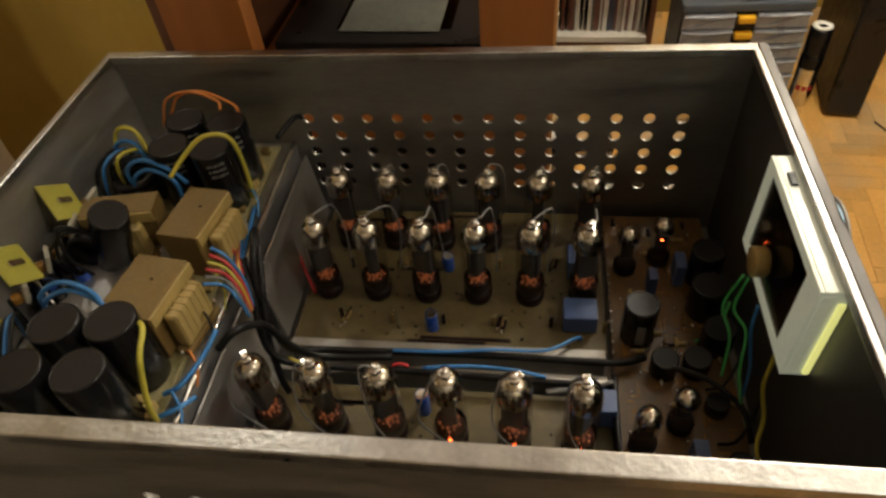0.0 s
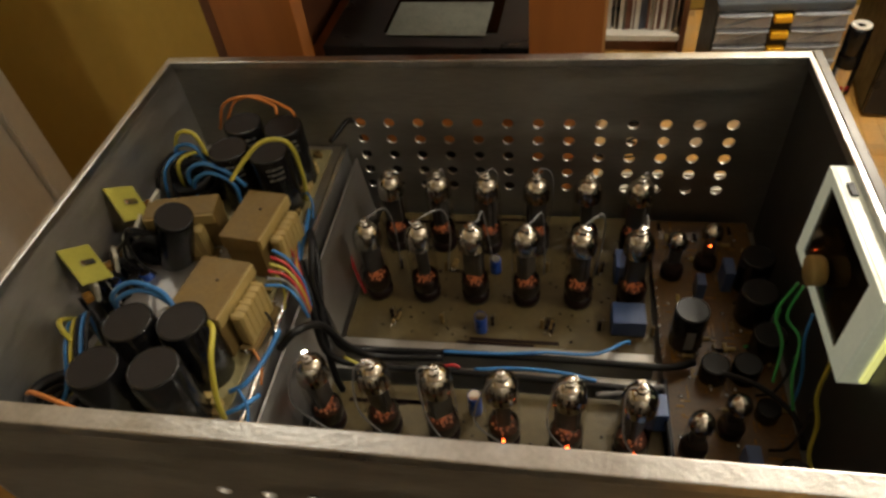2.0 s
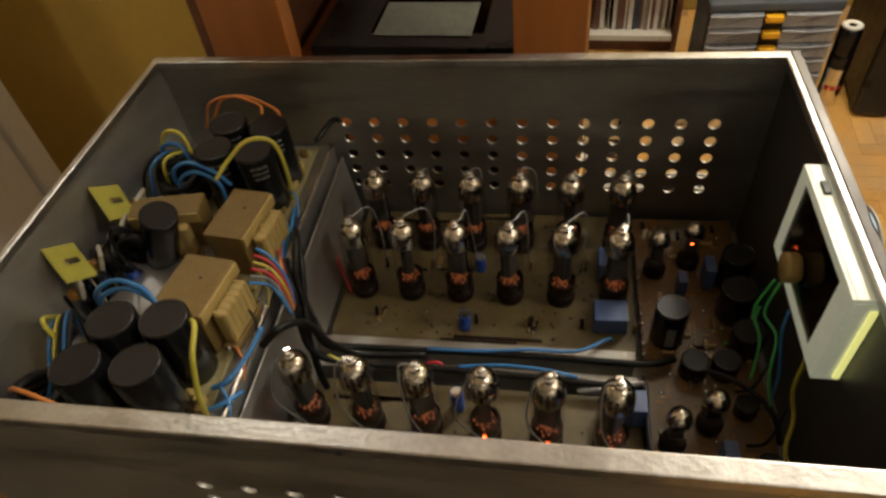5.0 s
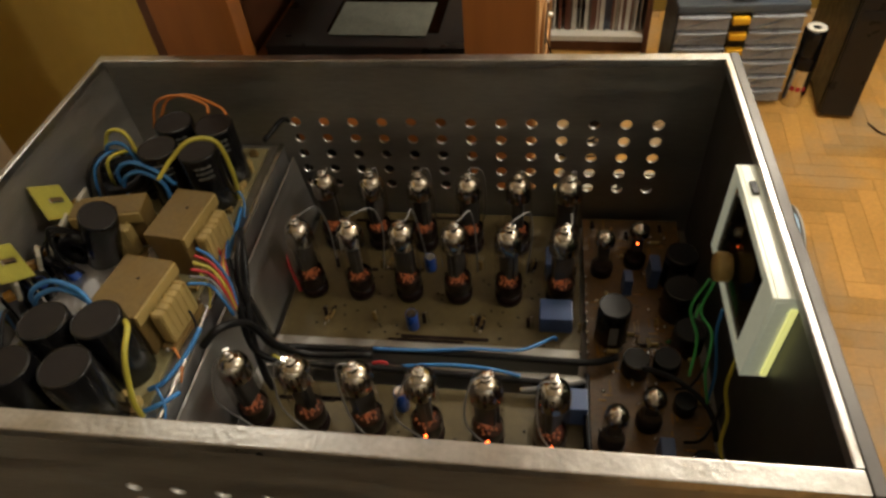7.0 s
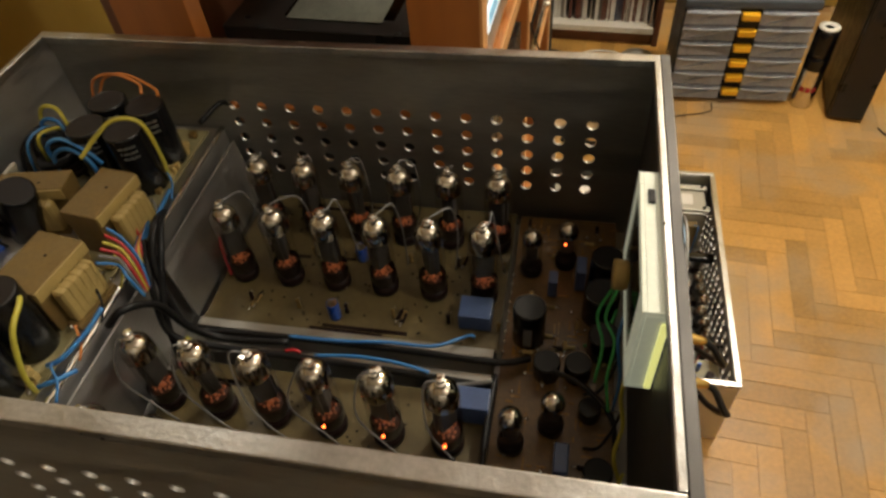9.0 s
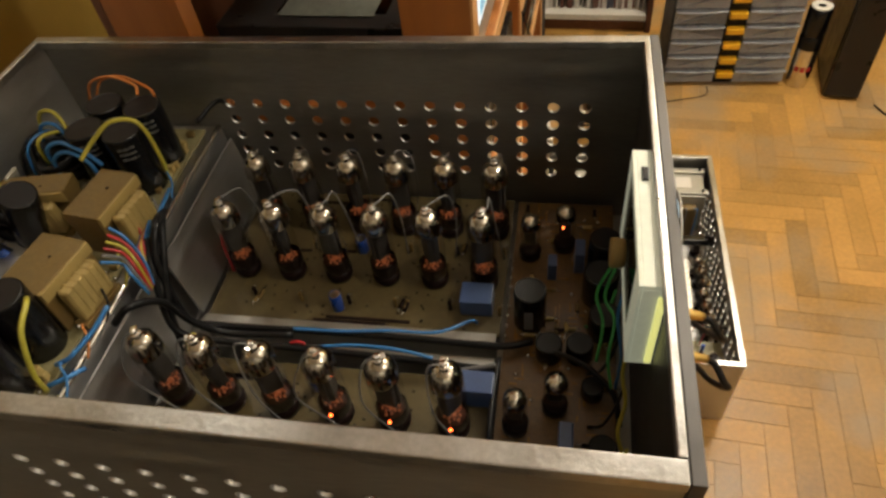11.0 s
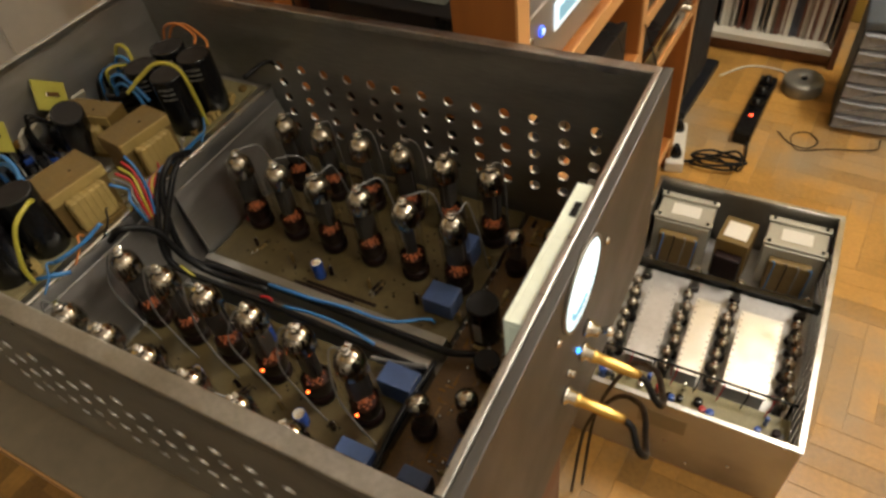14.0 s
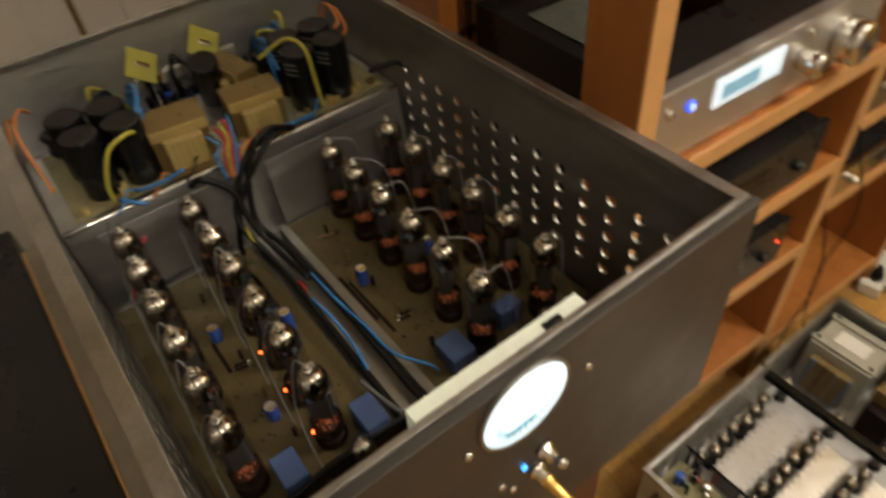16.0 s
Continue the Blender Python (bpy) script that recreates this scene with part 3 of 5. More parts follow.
for x, y, h in ((0.525, -0.088, 0.060), (0.560, -0.074, 0.060), (0.525, -0.288, 0.058), (0.558, -0.266, 0.052)):
    small_tube(x, y, h)


turn_x = Matrix.Rotation(radians(90), 4, "Y")

# ---- meter housing behind the front panel
meter = thing("meter_housing", "white acrylic meter housing with smoked window, edge-lit in yellow", "panel meter")
MX0, MX1, MY0, MY1, MZ0, MZ1 = 0.606, CX - 0.001, -0.283, -0.149, -0.096, -0.006
for z0, z1 in ((MZ0, MZ0 + 0.004), (MZ1 - 0.004, MZ1)):
    part("long_side", box(bmesh.new(), MX0 + 0.003, MX1, MY0, MY1, z0, z1, 0.0006), M_ACRYLIC, meter)
for y0, y1 in ((MY0, MY0 + 0.004), (MY1 - 0.004, MY1)):
    part("end_side", box(bmesh.new(), MX0 + 0.003, MX1, y0, y1, MZ0 + 0.0042, MZ1 - 0.0042, 0.0006), M_ACRYLIC, meter)
bm = bmesh.new()
box(bm, MX0, MX0 + 0.003, MY0, MY0 + 0.022, MZ0, MZ1, 0.0005)
box(bm, MX0, MX0 + 0.003, MY1 - 0.014, MY1, MZ0, MZ1, 0.0005)
box(bm, MX0, MX0 + 0.003, MY0 + 0.022, MY1 - 0.014, MZ0, MZ0 + 0.010, 0.0005)
box(bm, MX0, MX0 + 0.003, MY0 + 0.022, MY1 - 0.014, MZ1 - 0.008, MZ1, 0.0005)
part("back_frame", bm, M_ACRYLIC, meter)
part("window", box(bmesh.new(), MX0 + 0.0008, MX0 + 0.002, MY0 + 0.022, MY1 - 0.014, MZ0 + 0.010, MZ1 - 0.008), M_SMOKE, meter, "smoked brown window")
part("meter_back", box(bmesh.new(), MX0 + 0.004, MX0 + 0.006, MY0 + 0.006, MY1 - 0.006, MZ0 + 0.006, MZ1 - 0.006), M_METER, meter)
part("lit_edge", box(bmesh.new(), MX1 - 0.0055, MX1 - 0.001, MY0 - 0.0022, MY0 - 0.0002, MZ0 + 0.004, MZ1 - 0.010, 0.0006), M_LEDSTRIP, meter, "glowing yellow edge")
part("terminal_disc", lathe(bmesh.new(), [(0, 0), (0.0115, 0), (0.0120, 0.002), (0.0120, 0.009), (0.0105, 0.0115), (0, 0.012)], 24, Matrix.Translation((MX0 - 0.0122, -0.206, -0.062)) @ turn_x), M_BOBBIN, meter, "round cream terminal disc")
part("meter_clip", box(bmesh.new(), MX0 + 0.006, MX0 + 0.011, -0.184, -0.170, MZ1, MZ1 + 0.002, 0.0006), M_CABLE, meter, "black clip")

# front face
FX = CX + 0.008
dial = thing("meter_dial", "round backlit white meter dial set in the front panel", "panel meter")
part("dial_face", lathe(bmesh.new(), [(0, 0), (0.034, 0), (0.034, 0.0015), (0, 0.0015)], 40, Matrix.Translation((FX, -0.217, -0.033)) @ turn_x), M_DIAL, dial)
bm = bmesh.new()
for k in range(13):
    a = radians(200 + k * 140 / 12)
    m = Matrix.Translation((FX + 0.0016, -0.217, -0.033)) @ Matrix.Rotation(a, 4, "X")
    box(bm, 0, 0.0006, 0.021, 0.026, -0.0005, 0.0005, 0, m)
box(bm, 0.0016, 0.0022, -0.012, 0.012, -0.001, 0.0035, 0, Matrix.Translation((FX, -0.221, -0.053)))
part("dial_scale", bm, M_DIALMARK, dial, "pale blue-grey scale print")
bm = bmesh.new()
lathe(bm, [(0.034, 0), (0.0365, 0), (0.0365, 0.002), (0.034, 0.002), (0.034, 0)], 40, Matrix.Translation((FX, -0.217, -0.033)) @ turn_x)
part("bezel", bm, M_ALU_DARK, dial)
for sy, sz in ((-0.162, -0.044), (-0.262, -0.043), (-0.237, -0.116), (-0.227, -0.132)):
    s = lathe(bmesh.new(), [(0, 0), (0.0036, 0), (0.0034, 0.0015), (0.002, 0.0026), (0, 0.0028)], 14, Matrix.Translation((FX, sy, sz)) @ turn_x)
    part("screw", s, M_SILVER, front, "domed bright screw")
part("power_led", lathe(bmesh.new(), [(0, 0), (0.0024, 0), (0.0022, 0.002), (0, 0.0032)], 14, Matrix.Translation((FX, -0.217, -0.113)) @ turn_x), M_LEDBLUE, front, "lit blue power light")
sw = thing("toggle_switch", "chrome toggle switch on the front panel", "switch")
part("bushing", lathe(bmesh.new(), [(0, 0), (0.0075, 0), (0.0075, 0.004), (0.005, 0.006), (0.005, 0.011), (0, 0.012)], 18, Matrix.Translation((FX, -0.199, -0.106)) @ turn_x), M_SILVER, sw)
part("lever", lathe(bmesh.new(), [(0, 0.011), (0.002, 0.011), (0.0042, 0.019), (0.0036, 0.022), (0, 0.0225)], 12, Matrix.Translation((FX, -0.199, -0.106)) @ Matrix.Rotation(radians(75), 4, "Y")), M_SILVER, sw)


def plug(y, z, pts):
    p = thing("phono_plug", "gold plated phono plug with black cable in the front panel", "plug", group="phono plugs")
    m = Matrix.Translation((FX, y, z)) @ Matrix.Rotation(radians(110), 4, "Y") @ Matrix.Rotation(radians(-8), 4, "X")
    part("jack_ring", lathe(bmesh.new(), [(0, 0), (0.008, 0), (0.008, 0.003), (0.0055, 0.004), (0.0055, 0.010), (0, 0.010)], 18, Matrix.Translation((FX, y, z)) @ turn_x), M_SILVER, p)
    part("barrel", lathe(bmesh.new(), [(0, 0.006), (0.0052, 0.006), (0.0056, 0.012), (0.0046, 0.014), (0.0046, 0.030), (0.0051, 0.032), (0.0040, 0.046), (0.0034, 0.050), (0, 0.050)], 18, m), M_GOLD, p, "gold plated barrel")
    end = m @ Vector((0, 0, 0.049))
    part("cable", rope(bmesh.new(), [end, end + Vector((0.008, -0.002, -0.005))] + pts, 0.0030), M_CABLE, p, "thick black cable")


plug(-0.204, -0.132, [(0.696, -0.203, -0.166), (0.702, -0.198, -0.180), (0.698, -0.165, -0.215), (0.680, -0.100, -0.280), (0.640, -0.02, -0.42), (0.590, 0.050, -0.70), (0.575, 0.070, FLOOR + 0.01)])
plug(-0.243, -0.138, [(0.696, -0.247, -0.172), (0.702, -0.243, -0.186), (0.698, -0.215, -0.222), (0.680, -0.140, -0.290), (0.635, -0.05, -0.45), (0.580, 0.030, -0.72), (0.560, 0.050, FLOOR + 0.006)])

# ---- power supply parts on the deck
DB = DECK + 0.0035


def capacitor(name, x, y, z, r, h, label, group, sleeve=None, top=None, cat="capacitor"):
    c = thing(name, label, cat, (x, y, z), group=group)
    part("can", lathe(bmesh.new(), [(0, 0), (r * 0.96, 0), (r, 0.0015), (r, h - 0.0025), (r * 0.985, h - 0.0012), (r * 0.93, h - 0.0002), (r * 0.89, h - 0.0008)], 26), sleeve or M_BLACK, c)
    part("end_disc", lathe(bmesh.new(), [(0, h - 0.0009), (r * 0.5, h - 0.0009), (r * 0.90, h - 0.0007)], 26), top or M_CAPTOP, c)
    return c


for x, y in ((0.088, -0.309), (0.130, -0.305), (0.081, -0.350), (0.127, -0.347), (0.090, -0.060), (0.134, -0.064), (0.090, -0.101), (0.132, -0.104)):
    capacitor("supply_capacitor", x, y, DB, 0.0192, 0.071, "large black electrolytic capacitor standing on the supply board", "supply capacitors")
    bm = bmesh.new()
    for k in range(21):
        a = radians(-150 + (k % 7) * 7)
        z = 0.060 - (k // 7) * 0.006
        box(bm, 0.0193, 0.0195, -0.0010 + 0.0004 * (k % 3), 0.0010, z, z + 0.0022 + 0.0006 * (k % 2), 0, Matrix.Translation((x, y, DB)) @ Matrix.Rotation(a + (1.2 if y > -0.2 else 0), 4, "Z"))
    lab = part("print_block", bm, M_PRINT, bpy.data.objects[[o.name for o in bpy.data.objects if o.name.startswith("supply_capacitor")][-1]], "grey printing")
    lab.matrix_parent_inverse = lab.parent.matrix_basis.inverted()
c = capacitor("choke_capacitor", 0.060, -0.188, DB, 0.0165, 0.070, "tall black capacitor leaning on the supply board", "")
c.matrix_basis = pose(0.048, -0.186, DB + 0.004, 6, 22, 0)


def transformer(x, y, rz, w, d, h):
    t = thing("small_transformer", "small brown wrapped transformer with cream bobbin", "transformer", (x, y, DB), rz, group="board transformers")
    part("core", box(bmesh.new(), -w / 2, w / 2, -d / 2, d / 2, h - 0.016, h, 0.0012), M_TRAFO, t)
    part("core_lower", box(bmesh.new(), -w / 2 + 0.001, w / 2 - 0.001, -d / 2 + 0.001, d / 2 - 0.001, 0, h - 0.0165, 0.001), M_TRAFO, t, "darker lower core")
    part("core_edge", box(bmesh.new(), w / 2, w / 2 + 0.0022, -d / 2 + 0.001, d / 2 - 0.001, h - 0.012, h - 0.001, 0.0005), M_BOBBIN, t)
    bm = box(bmesh.new(), w / 2 + 0.003, w / 2 + 0.014, -d * 0.33, d * 0.33, 0.006, h - 0.010, 0.003)
    bob = part("bobbin", bm, M_BOBBIN, t, "cream taped winding")
    for q in range(6):
        part("winding_rib", box(bmesh.new(), w / 2 + 0.0028, w / 2 + 0.0146, -d * 0.30 + q * d * 0.11, -d * 0.30 + q * d * 0.11 + 0.0022, 0.010, h - 0.0094, 0.0005), M_BOBBIN, bob)
    part("top_nail", lathe(bmesh.new(), [(0, h), (0.0016, h), (0.001, h + 0.0006), (0, h + 0.0008)], 8, Matrix.Translation((0.004, d * 0.12, 0))), M_SOCKET, t)
    part("winding", box(bmesh.new(), w / 2 + 0.0022, w / 2 + 0.016, -d * 0.40, d * 0.40, 0.0, 0.0058, 0.001), M_TRAFO, t)
    for k in (-1, 1):
        part("lug", lathe(bmesh.new(), [(0, 0), (0.0025, 0), (0.0015, 0.003), (0, 0.004)], 10, Matrix.Translation((w / 2 + 0.010, k * d * 0.43, 0.0058))), M_SILVER, t)
    return t


transformer(0.134, -0.170, -7, 0.038, 0.062, 0.051)
transformer(0.126, -0.256, -8, 0.046, 0.062, 0.052)
transformer(0.058, -0.160, -80, 0.026, 0.068, 0.049)
part("heat_spreader", box(bmesh.new(), 0.020, 0.100, -0.262, -0.160, DB, DB + 0.004, 0.0008), M_ALU, supply_board, "thin aluminium plate")
for x, y, a in ((0.013, -0.246, 25), (0.015, -0.170, 20)):
    t = thing("power_transistor", "transistor with yellow-green insulating card, bright tab and lead wires", "transistor", (x, y, DB + 0.060), a)
    rot = Matrix.Rotation(radians(-32), 4, "Y") @ Matrix.Rotation(radians(45), 4, "X")
    part("card", box(bmesh.new(), -0.0008, 0.0008, -0.018, 0.018, -0.018, 0.018, 0.0004, rot), M_YCARD, t, "yellow-green insulating card")
    part("tab", box(bmesh.new(), 0.0009, 0.004, -0.0030, 0.0030, -0.008, 0.007, 0.0012, rot), M_SILVER, t, "bright soldered tab")
    part("lead", rope(bmesh.new(), [(0.003, 0.0, -0.008), (0.006, 0.0, -0.024), (0.006, 0.0, -0.058)], 0.0012, 6), M_SILVER, t)
    part("mounting_block", box(bmesh.new(), -0.006, 0.006, -0.010, 0.010, -0.060, -0.040, 0.001), M_BLACK, t)
    part("base_post", box(bmesh.new(), -0.002, 0.002, -0.004, 0.004, -0.041, -0.010), M_BLACK, t)
rnd = random.Random(9)
for k in range(26):
    x, y = rnd.uniform(0.138, 0.154), rnd.uniform(CY + 0.03, -0.02)
    if rnd.random() < 0.5:
        part("solder_land", lathe(bmesh.new(), [(0, 0), (0.003, 0), (0.0014, 0.002), (0, 0.0026)], 8, Matrix.Translation((x, y, DB))), M_SILVER, supply_board)
    else:
        part("terminal", box(bmesh.new(), x - 0.004, x + 0.004, y - 0.003, y + 0.003, DB, DB + rnd.uniform(0.003, 0.009), 0.0008), rnd.choice((M_BOBBIN, M_BOARD_CREAM, M_TRAFO)), supply_board)
for k in range(9):
    x, y = rnd.uniform(0.005, 0.035), rnd.uniform(-0.30, -0.12)
    q = capacitor("small_can", x, y, DB, rnd.uniform(0.004, 0.007), rnd.uniform(0.010, 0.020), "small dark component standing on the supply board", "small supply parts", M_BLACK if k % 3 else M_BLUECAN, M_CAPTOP)
ring = [(0.030 + 0.013 * math.cos(q * 0.5236), -0.190, DB + 0.019 + 0.013 * math.sin(q * 0.5236)) for q in range(13)]


def coil_of(x, y, r, turns, thick, label):
    """cable wound in a flat coil on the supply deck"""
    pts = [(x + (r + 0.003 * math.sin(q * 1.7)) * math.cos(q * 0.7854), y + (r - 0.002 * math.cos(q * 1.3)) * math.sin(q * 0.7854), DB + thick + q * 0.25 * thick) for q in range(int(8 * turns) + 1)]
    solo("cable_coil", rope(bmesh.new(), pts, thick, 9, 5), M_CABLE, label, "cable")


coil_of(0.030, -0.352, 0.021, 3.0, 0.0045, "black cable coiled beside the near supply capacitors")
coil_of(0.040, -0.100, 0.019, 3.5, 0.0048, "black cable coiled beside the rear supply capacitors")
for k, y in enumerate((-0.148, -0.186, -0.214, -0.232, -0.268)):
    tab = thing("film_tab", "pale translucent tab with an amber tip along the end wall", "terminal", (0.010, y, DB), 12 * k, group="film tabs")
    part("tab_post", box(bmesh.new(), -0.0015, 0.0015, -0.003, 0.003, 0.0, 0.040, 0.0006), M_BLACK, tab)
    part("tab", box(bmesh.new(), -0.002, 0.002, -0.009, 0.009, 0.036, 0.054, 0.0018, Matrix.Rotation(radians(18), 4, "Y")), M_CREAMPLATE, tab, "pale tab")
    part("tip", box(bmesh.new(), 0.002, 0.010, -0.004, 0.004, 0.034, 0.042, 0.0014), M_AMBER, tab, "amber tip")
solo("ring_choke", rope(bmesh.new(), ring, 0.0060, 10, 4), M_CABLE, "black ring choke wound with thick wire", "choke")


def seat(p):
    """wiring drawn in deck heights, set onto the supply deck or down on the tube boards"""
    x, y, z = p
    if x < 0.192 and z > -0.135:
        return (1.0897 * x - 0.0578 * y + 0.304 * z + 0.0067, 0.0198 * x + 1.0594 * y - 0.3838 * z - 0.0256, DB + (z - Z) * (1.37 if z > Z else 1.0))
    return (1.007 * x - 0.036 * y - 0.007, 1.05 * y + 0.018, z - 0.015)


def W(name, pts, r, material, label, group="internal wiring", category="wire"):
    return wire(name, [seat(p) for p in pts] if group == "internal wiring" else pts, r, material, label, group, category)


Z = -0.0965
for k in range(3):
    W("black_lead", [(0.022 + 0.01 * k, -0.205, Z + 0.002), (0.020 + 0.008 * k, -0.208, Z + 0.03), (0.034, -0.196, Z + 0.045 + 0.004 * k), (0.050, -0.186, Z + 0.036), (0.055, -0.170, Z + 0.002)], 0.0016, M_CABLE, "black wire looping beside the leaning capacitor")

# wires round the supply
W("orange_wire", [(0.052, -0.030, Z + 0.030), (0.060, -0.022, Z + 0.053), (0.085, -0.022, Z + 0.061), (0.112, -0.030, Z + 0.057), (0.118, -0.040, Z + 0.053)], 0.0016, M_ORANGE, "orange wire looping over the supply capacitors")
W("orange_wire", [(0.062, -0.028, Z + 0.040), (0.072, -0.020, Z + 0.055), (0.095, -0.020, Z + 0.060), (0.125, -0.030, Z + 0.054), (0.135, -0.040, Z + 0.052)], 0.0016, M_ORANGE, "orange wire looping over the supply capacitors")
W("orange_wire", [(0.028, -0.346, Z + 0.050), (0.045, -0.350, Z + 0.062), (0.085, -0.362, Z + 0.060), (0.120, -0.375, Z + 0.020)], 0.0018, M_ORANGE, "orange wire lying over the capacitors")
W("orange_wire", [(0.024, -0.362, Z + 0.046), (0.040, -0.366, Z + 0.054), (0.075, -0.378, Z + 0.045)], 0.0018, M_ORANGE, "orange wire lying over the capacitors")
W("yellow_wire", [(0.098, -0.128, Z + 0.046), (0.108, -0.110, Z + 0.056), (0.122, -0.095, Z + 0.064), (0.142, -0.090, Z + 0.058), (0.152, -0.098, Z + 0.030), (0.154, -0.104, Z + 0.002)], 0.0022, M_YELLOW, "yellow-green striped earth wire arching to the board")
W("yellow_wire", [(0.126, -0.278, Z + 0.044), (0.136, -0.288, Z + 0.050), (0.140, -0.310, Z + 0.044), (0.144, -0.332, Z + 0.020), (0.147, -0.340, Z + 0.002)], 0.0022, M_YELLOW, "yellow-green striped earth wire arching to the board")
W("yellow_wire", [(0.020, -0.080, Z + 0.020), (0.028, -0.068, Z + 0.050), (0.045, -0.068, Z + 0.052), (0.058, -0.080, Z + 0.036)], 0.0022, M_YELLOW, "yellow-green wire loop between the capacitors")
W("yellow_wire", [(0.006, -0.262, Z + 0.01), (0.016, -0.285, Z + 0.045), (0.030, -0.300, Z + 0.03)], 0.0022, M_YELLOW, "yellow-green wire beside the capacitors")
W("blue_wire", [(0.045, -0.262, Z + 0.004), (0.043, -0.258, Z + 0.040), (0.060, -0.250, Z + 0.052), (0.085, -0.256, Z + 0.050), (0.100, -0.268, Z + 0.040), (0.104, -0.262, Z + 0.004)], 0.0021, M_BLUE, "bright blue wire arching over the supply board")
W("blue_wire", [(0.048, -0.268, Z + 0.004), (0.047, -0.262, Z + 0.038), (0.064, -0.254, Z + 0.047), (0.088, -0.260, Z + 0.045), (0.108, -0.272, Z + 0.020)], 0.0021, M_BLUE, "bright blue wire arching over the supply board")
W("blue_wire", [(0.052, -0.112, Z + 0.004), (0.048, -0.108, Z + 0.036), (0.064, -0.104, Z + 0.046), (0.090, -0.112, Z + 0.042), (0.104, -0.116, Z + 0.030)], 0.0021, M_BLUE, "bright blue wire arching over the supply board")
W("blue_wire", [(0.056, -0.118, Z + 0.004), (0.054, -0.114, Z + 0.030), (0.070, -0.110, Z + 0.040), (0.094, -0.118, Z + 0.034), (0.098, -0.124, Z + 0.010)], 0.0021, M_BLUE, "bright blue wire arching over the supply board")
W("blue_wire", [(0.020, -0.085, Z + 0.010), (0.026, -0.075, Z + 0.040), (0.045, -0.075, Z + 0.042), (0.060, -0.088, Z + 0.020)], 0.0021, M_BLUE, "bright blue wire between the capacitors")
W("blue_wire", [(0.144, -0.318, Z + 0.003), (0.156, -0.312, Z + 0.008), (0.166, -0.290, Z + 0.012), (0.172, -0.268, Z + 0.018)], 0.0021, M_BLUE, "bright blue wire ending on the board")
W("blue_wire", [(0.146, -0.336, Z + 0.002), (0.158, -0.330, Z + 0.005), (0.166, -0.318, Z - 0.001)], 0.0021, M_BLUE, "bright blue wire ending on the board")
W("blue_wire", [(0.160, -0.120, Z + 0.003), (0.164, -0.150, Z + 0.006), (0.168, -0.185, Z + 0.010), (0.170, -0.215, Z + 0.010)], 0.0021, M_BLUE, "bright blue wire along the deck edge")
for k, (mt, nm, cl) in enumerate(((M_BLUE, "blue_wire", "bright blue"), (M_RED, "red_wire", "dark red"), (M_YELLOW, "yellow_wire", "yellow-green"), (M_RED, "red_wire", "dark red"), (M_GREYWIRE, "grey_wire", "grey"), (M_BLUE, "blue_wire", "bright blue"))):
    o = k * 0.004
    W(nm, [(0.152, -0.200 - o * 1.5, Z + 0.036 - o * 0.5), (0.165, -0.205 - o, Z + 0.030 - o * 0.6), (0.178, -0.216 - o, Z + 0.014 + o * 0.2), (0.186, -0.232 - o * 0.5, Z - 0.006)], 0.0015, mt, cl + " wire running from the transformers into the loom")
    W(nm, [(0.156, -0.150 - o * 1.6, Z + 0.004), (0.163, -0.170 - o, Z + 0.010), (0.170, -0.195 - o, Z + 0.012), (0.180, -0.215 - o * 0.5, Z + 0.002)], 0.0014, mt, cl + " wire along the edge of the supply board")
W("red_wire", [(0.176, -0.345, DECK - 0.02), (0.184, -0.362, -0.150), (0.192, -0.380, -0.184)], 0.0020, M_RED, "dark red wire dropping beside the deck")
W("red_wire", [(0.182, -0.110, -0.140), (0.190, -0.125, -0.166), (0.206, -0.148, -0.186)], 0.0020, M_RED, "dark red wire beside the rear tubes")
W("black_lead", [(0.166, -0.040, -0.075), (0.180, -0.008, -0.072), (0.190, -0.006, -0.10), (0.194, -0.012, -0.16)], 0.0028, M_CABLE, "black lead passing down at the back wall")

# black looms over the middle of the chassis
loom = "black sheathed cable crossing the chassis above the rails"
W("black_loom", [(0.168, -0.150, Z + 0.004), (0.178, -0.180, Z + 0.020), (0.186, -0.215, -0.095), (0.205, -0.236, -0.150), (0.240, -0.226, -0.170), (0.320, -0.222, -0.174), (0.420, -0.222, -0.174), (0.500, -0.222, -0.176), (0.530, -0.212, -0.180)], 0.0036, M_CABLE, loom)
W("black_loom", [(0.170, -0.192, Z + 0.012), (0.184, -0.224, -0.098), (0.200, -0.252, -0.142), (0.245, -0.246, -0.166), (0.300, -0.243, -0.172), (0.400, -0.244, -0.174), (0.498, -0.246, -0.178)], 0.0035, M_CABLE, loom)
W("black_loom", [(0.170, -0.275, DECK + 0.010), (0.182, -0.262, -0.090), (0.200, -0.248, -0.104), (0.216, -0.244, -0.140), (0.240, -0.236, -0.166), (0.300, -0.228, -0.174)], 0.0036, M_CABLE, loom)
W("black_loom", [(0.172, -0.160, Z + 0.012), (0.184, -0.192, -0.088), (0.196, -0.240, -0.122), (0.202, -0.258, -0.165), (0.206, -0.262, -0.186)], 0.0034, M_CABLE, "black sheathed cable dropping to the front tube board")
W("blue_wire", [(0.300, -0.224, -0.1695), (0.350, -0.223, -0.1690), (0.395, -0.219, -0.1685), (0.440, -0.215, -0.172), (0.470, -0.196, -0.178), (0.475, -0.190, -0.1885)], 0.0017, M_BLUE, "bright blue wire along the black loom")
W("blue_wire", [(0.330, -0.240, -0.171), (0.370, -0.238, -0.1675), (0.410, -0.239, -0.1685), (0.440, -0.243, -0.171)], 0.0017, M_BLUE, "bright blue wire along the black loom")
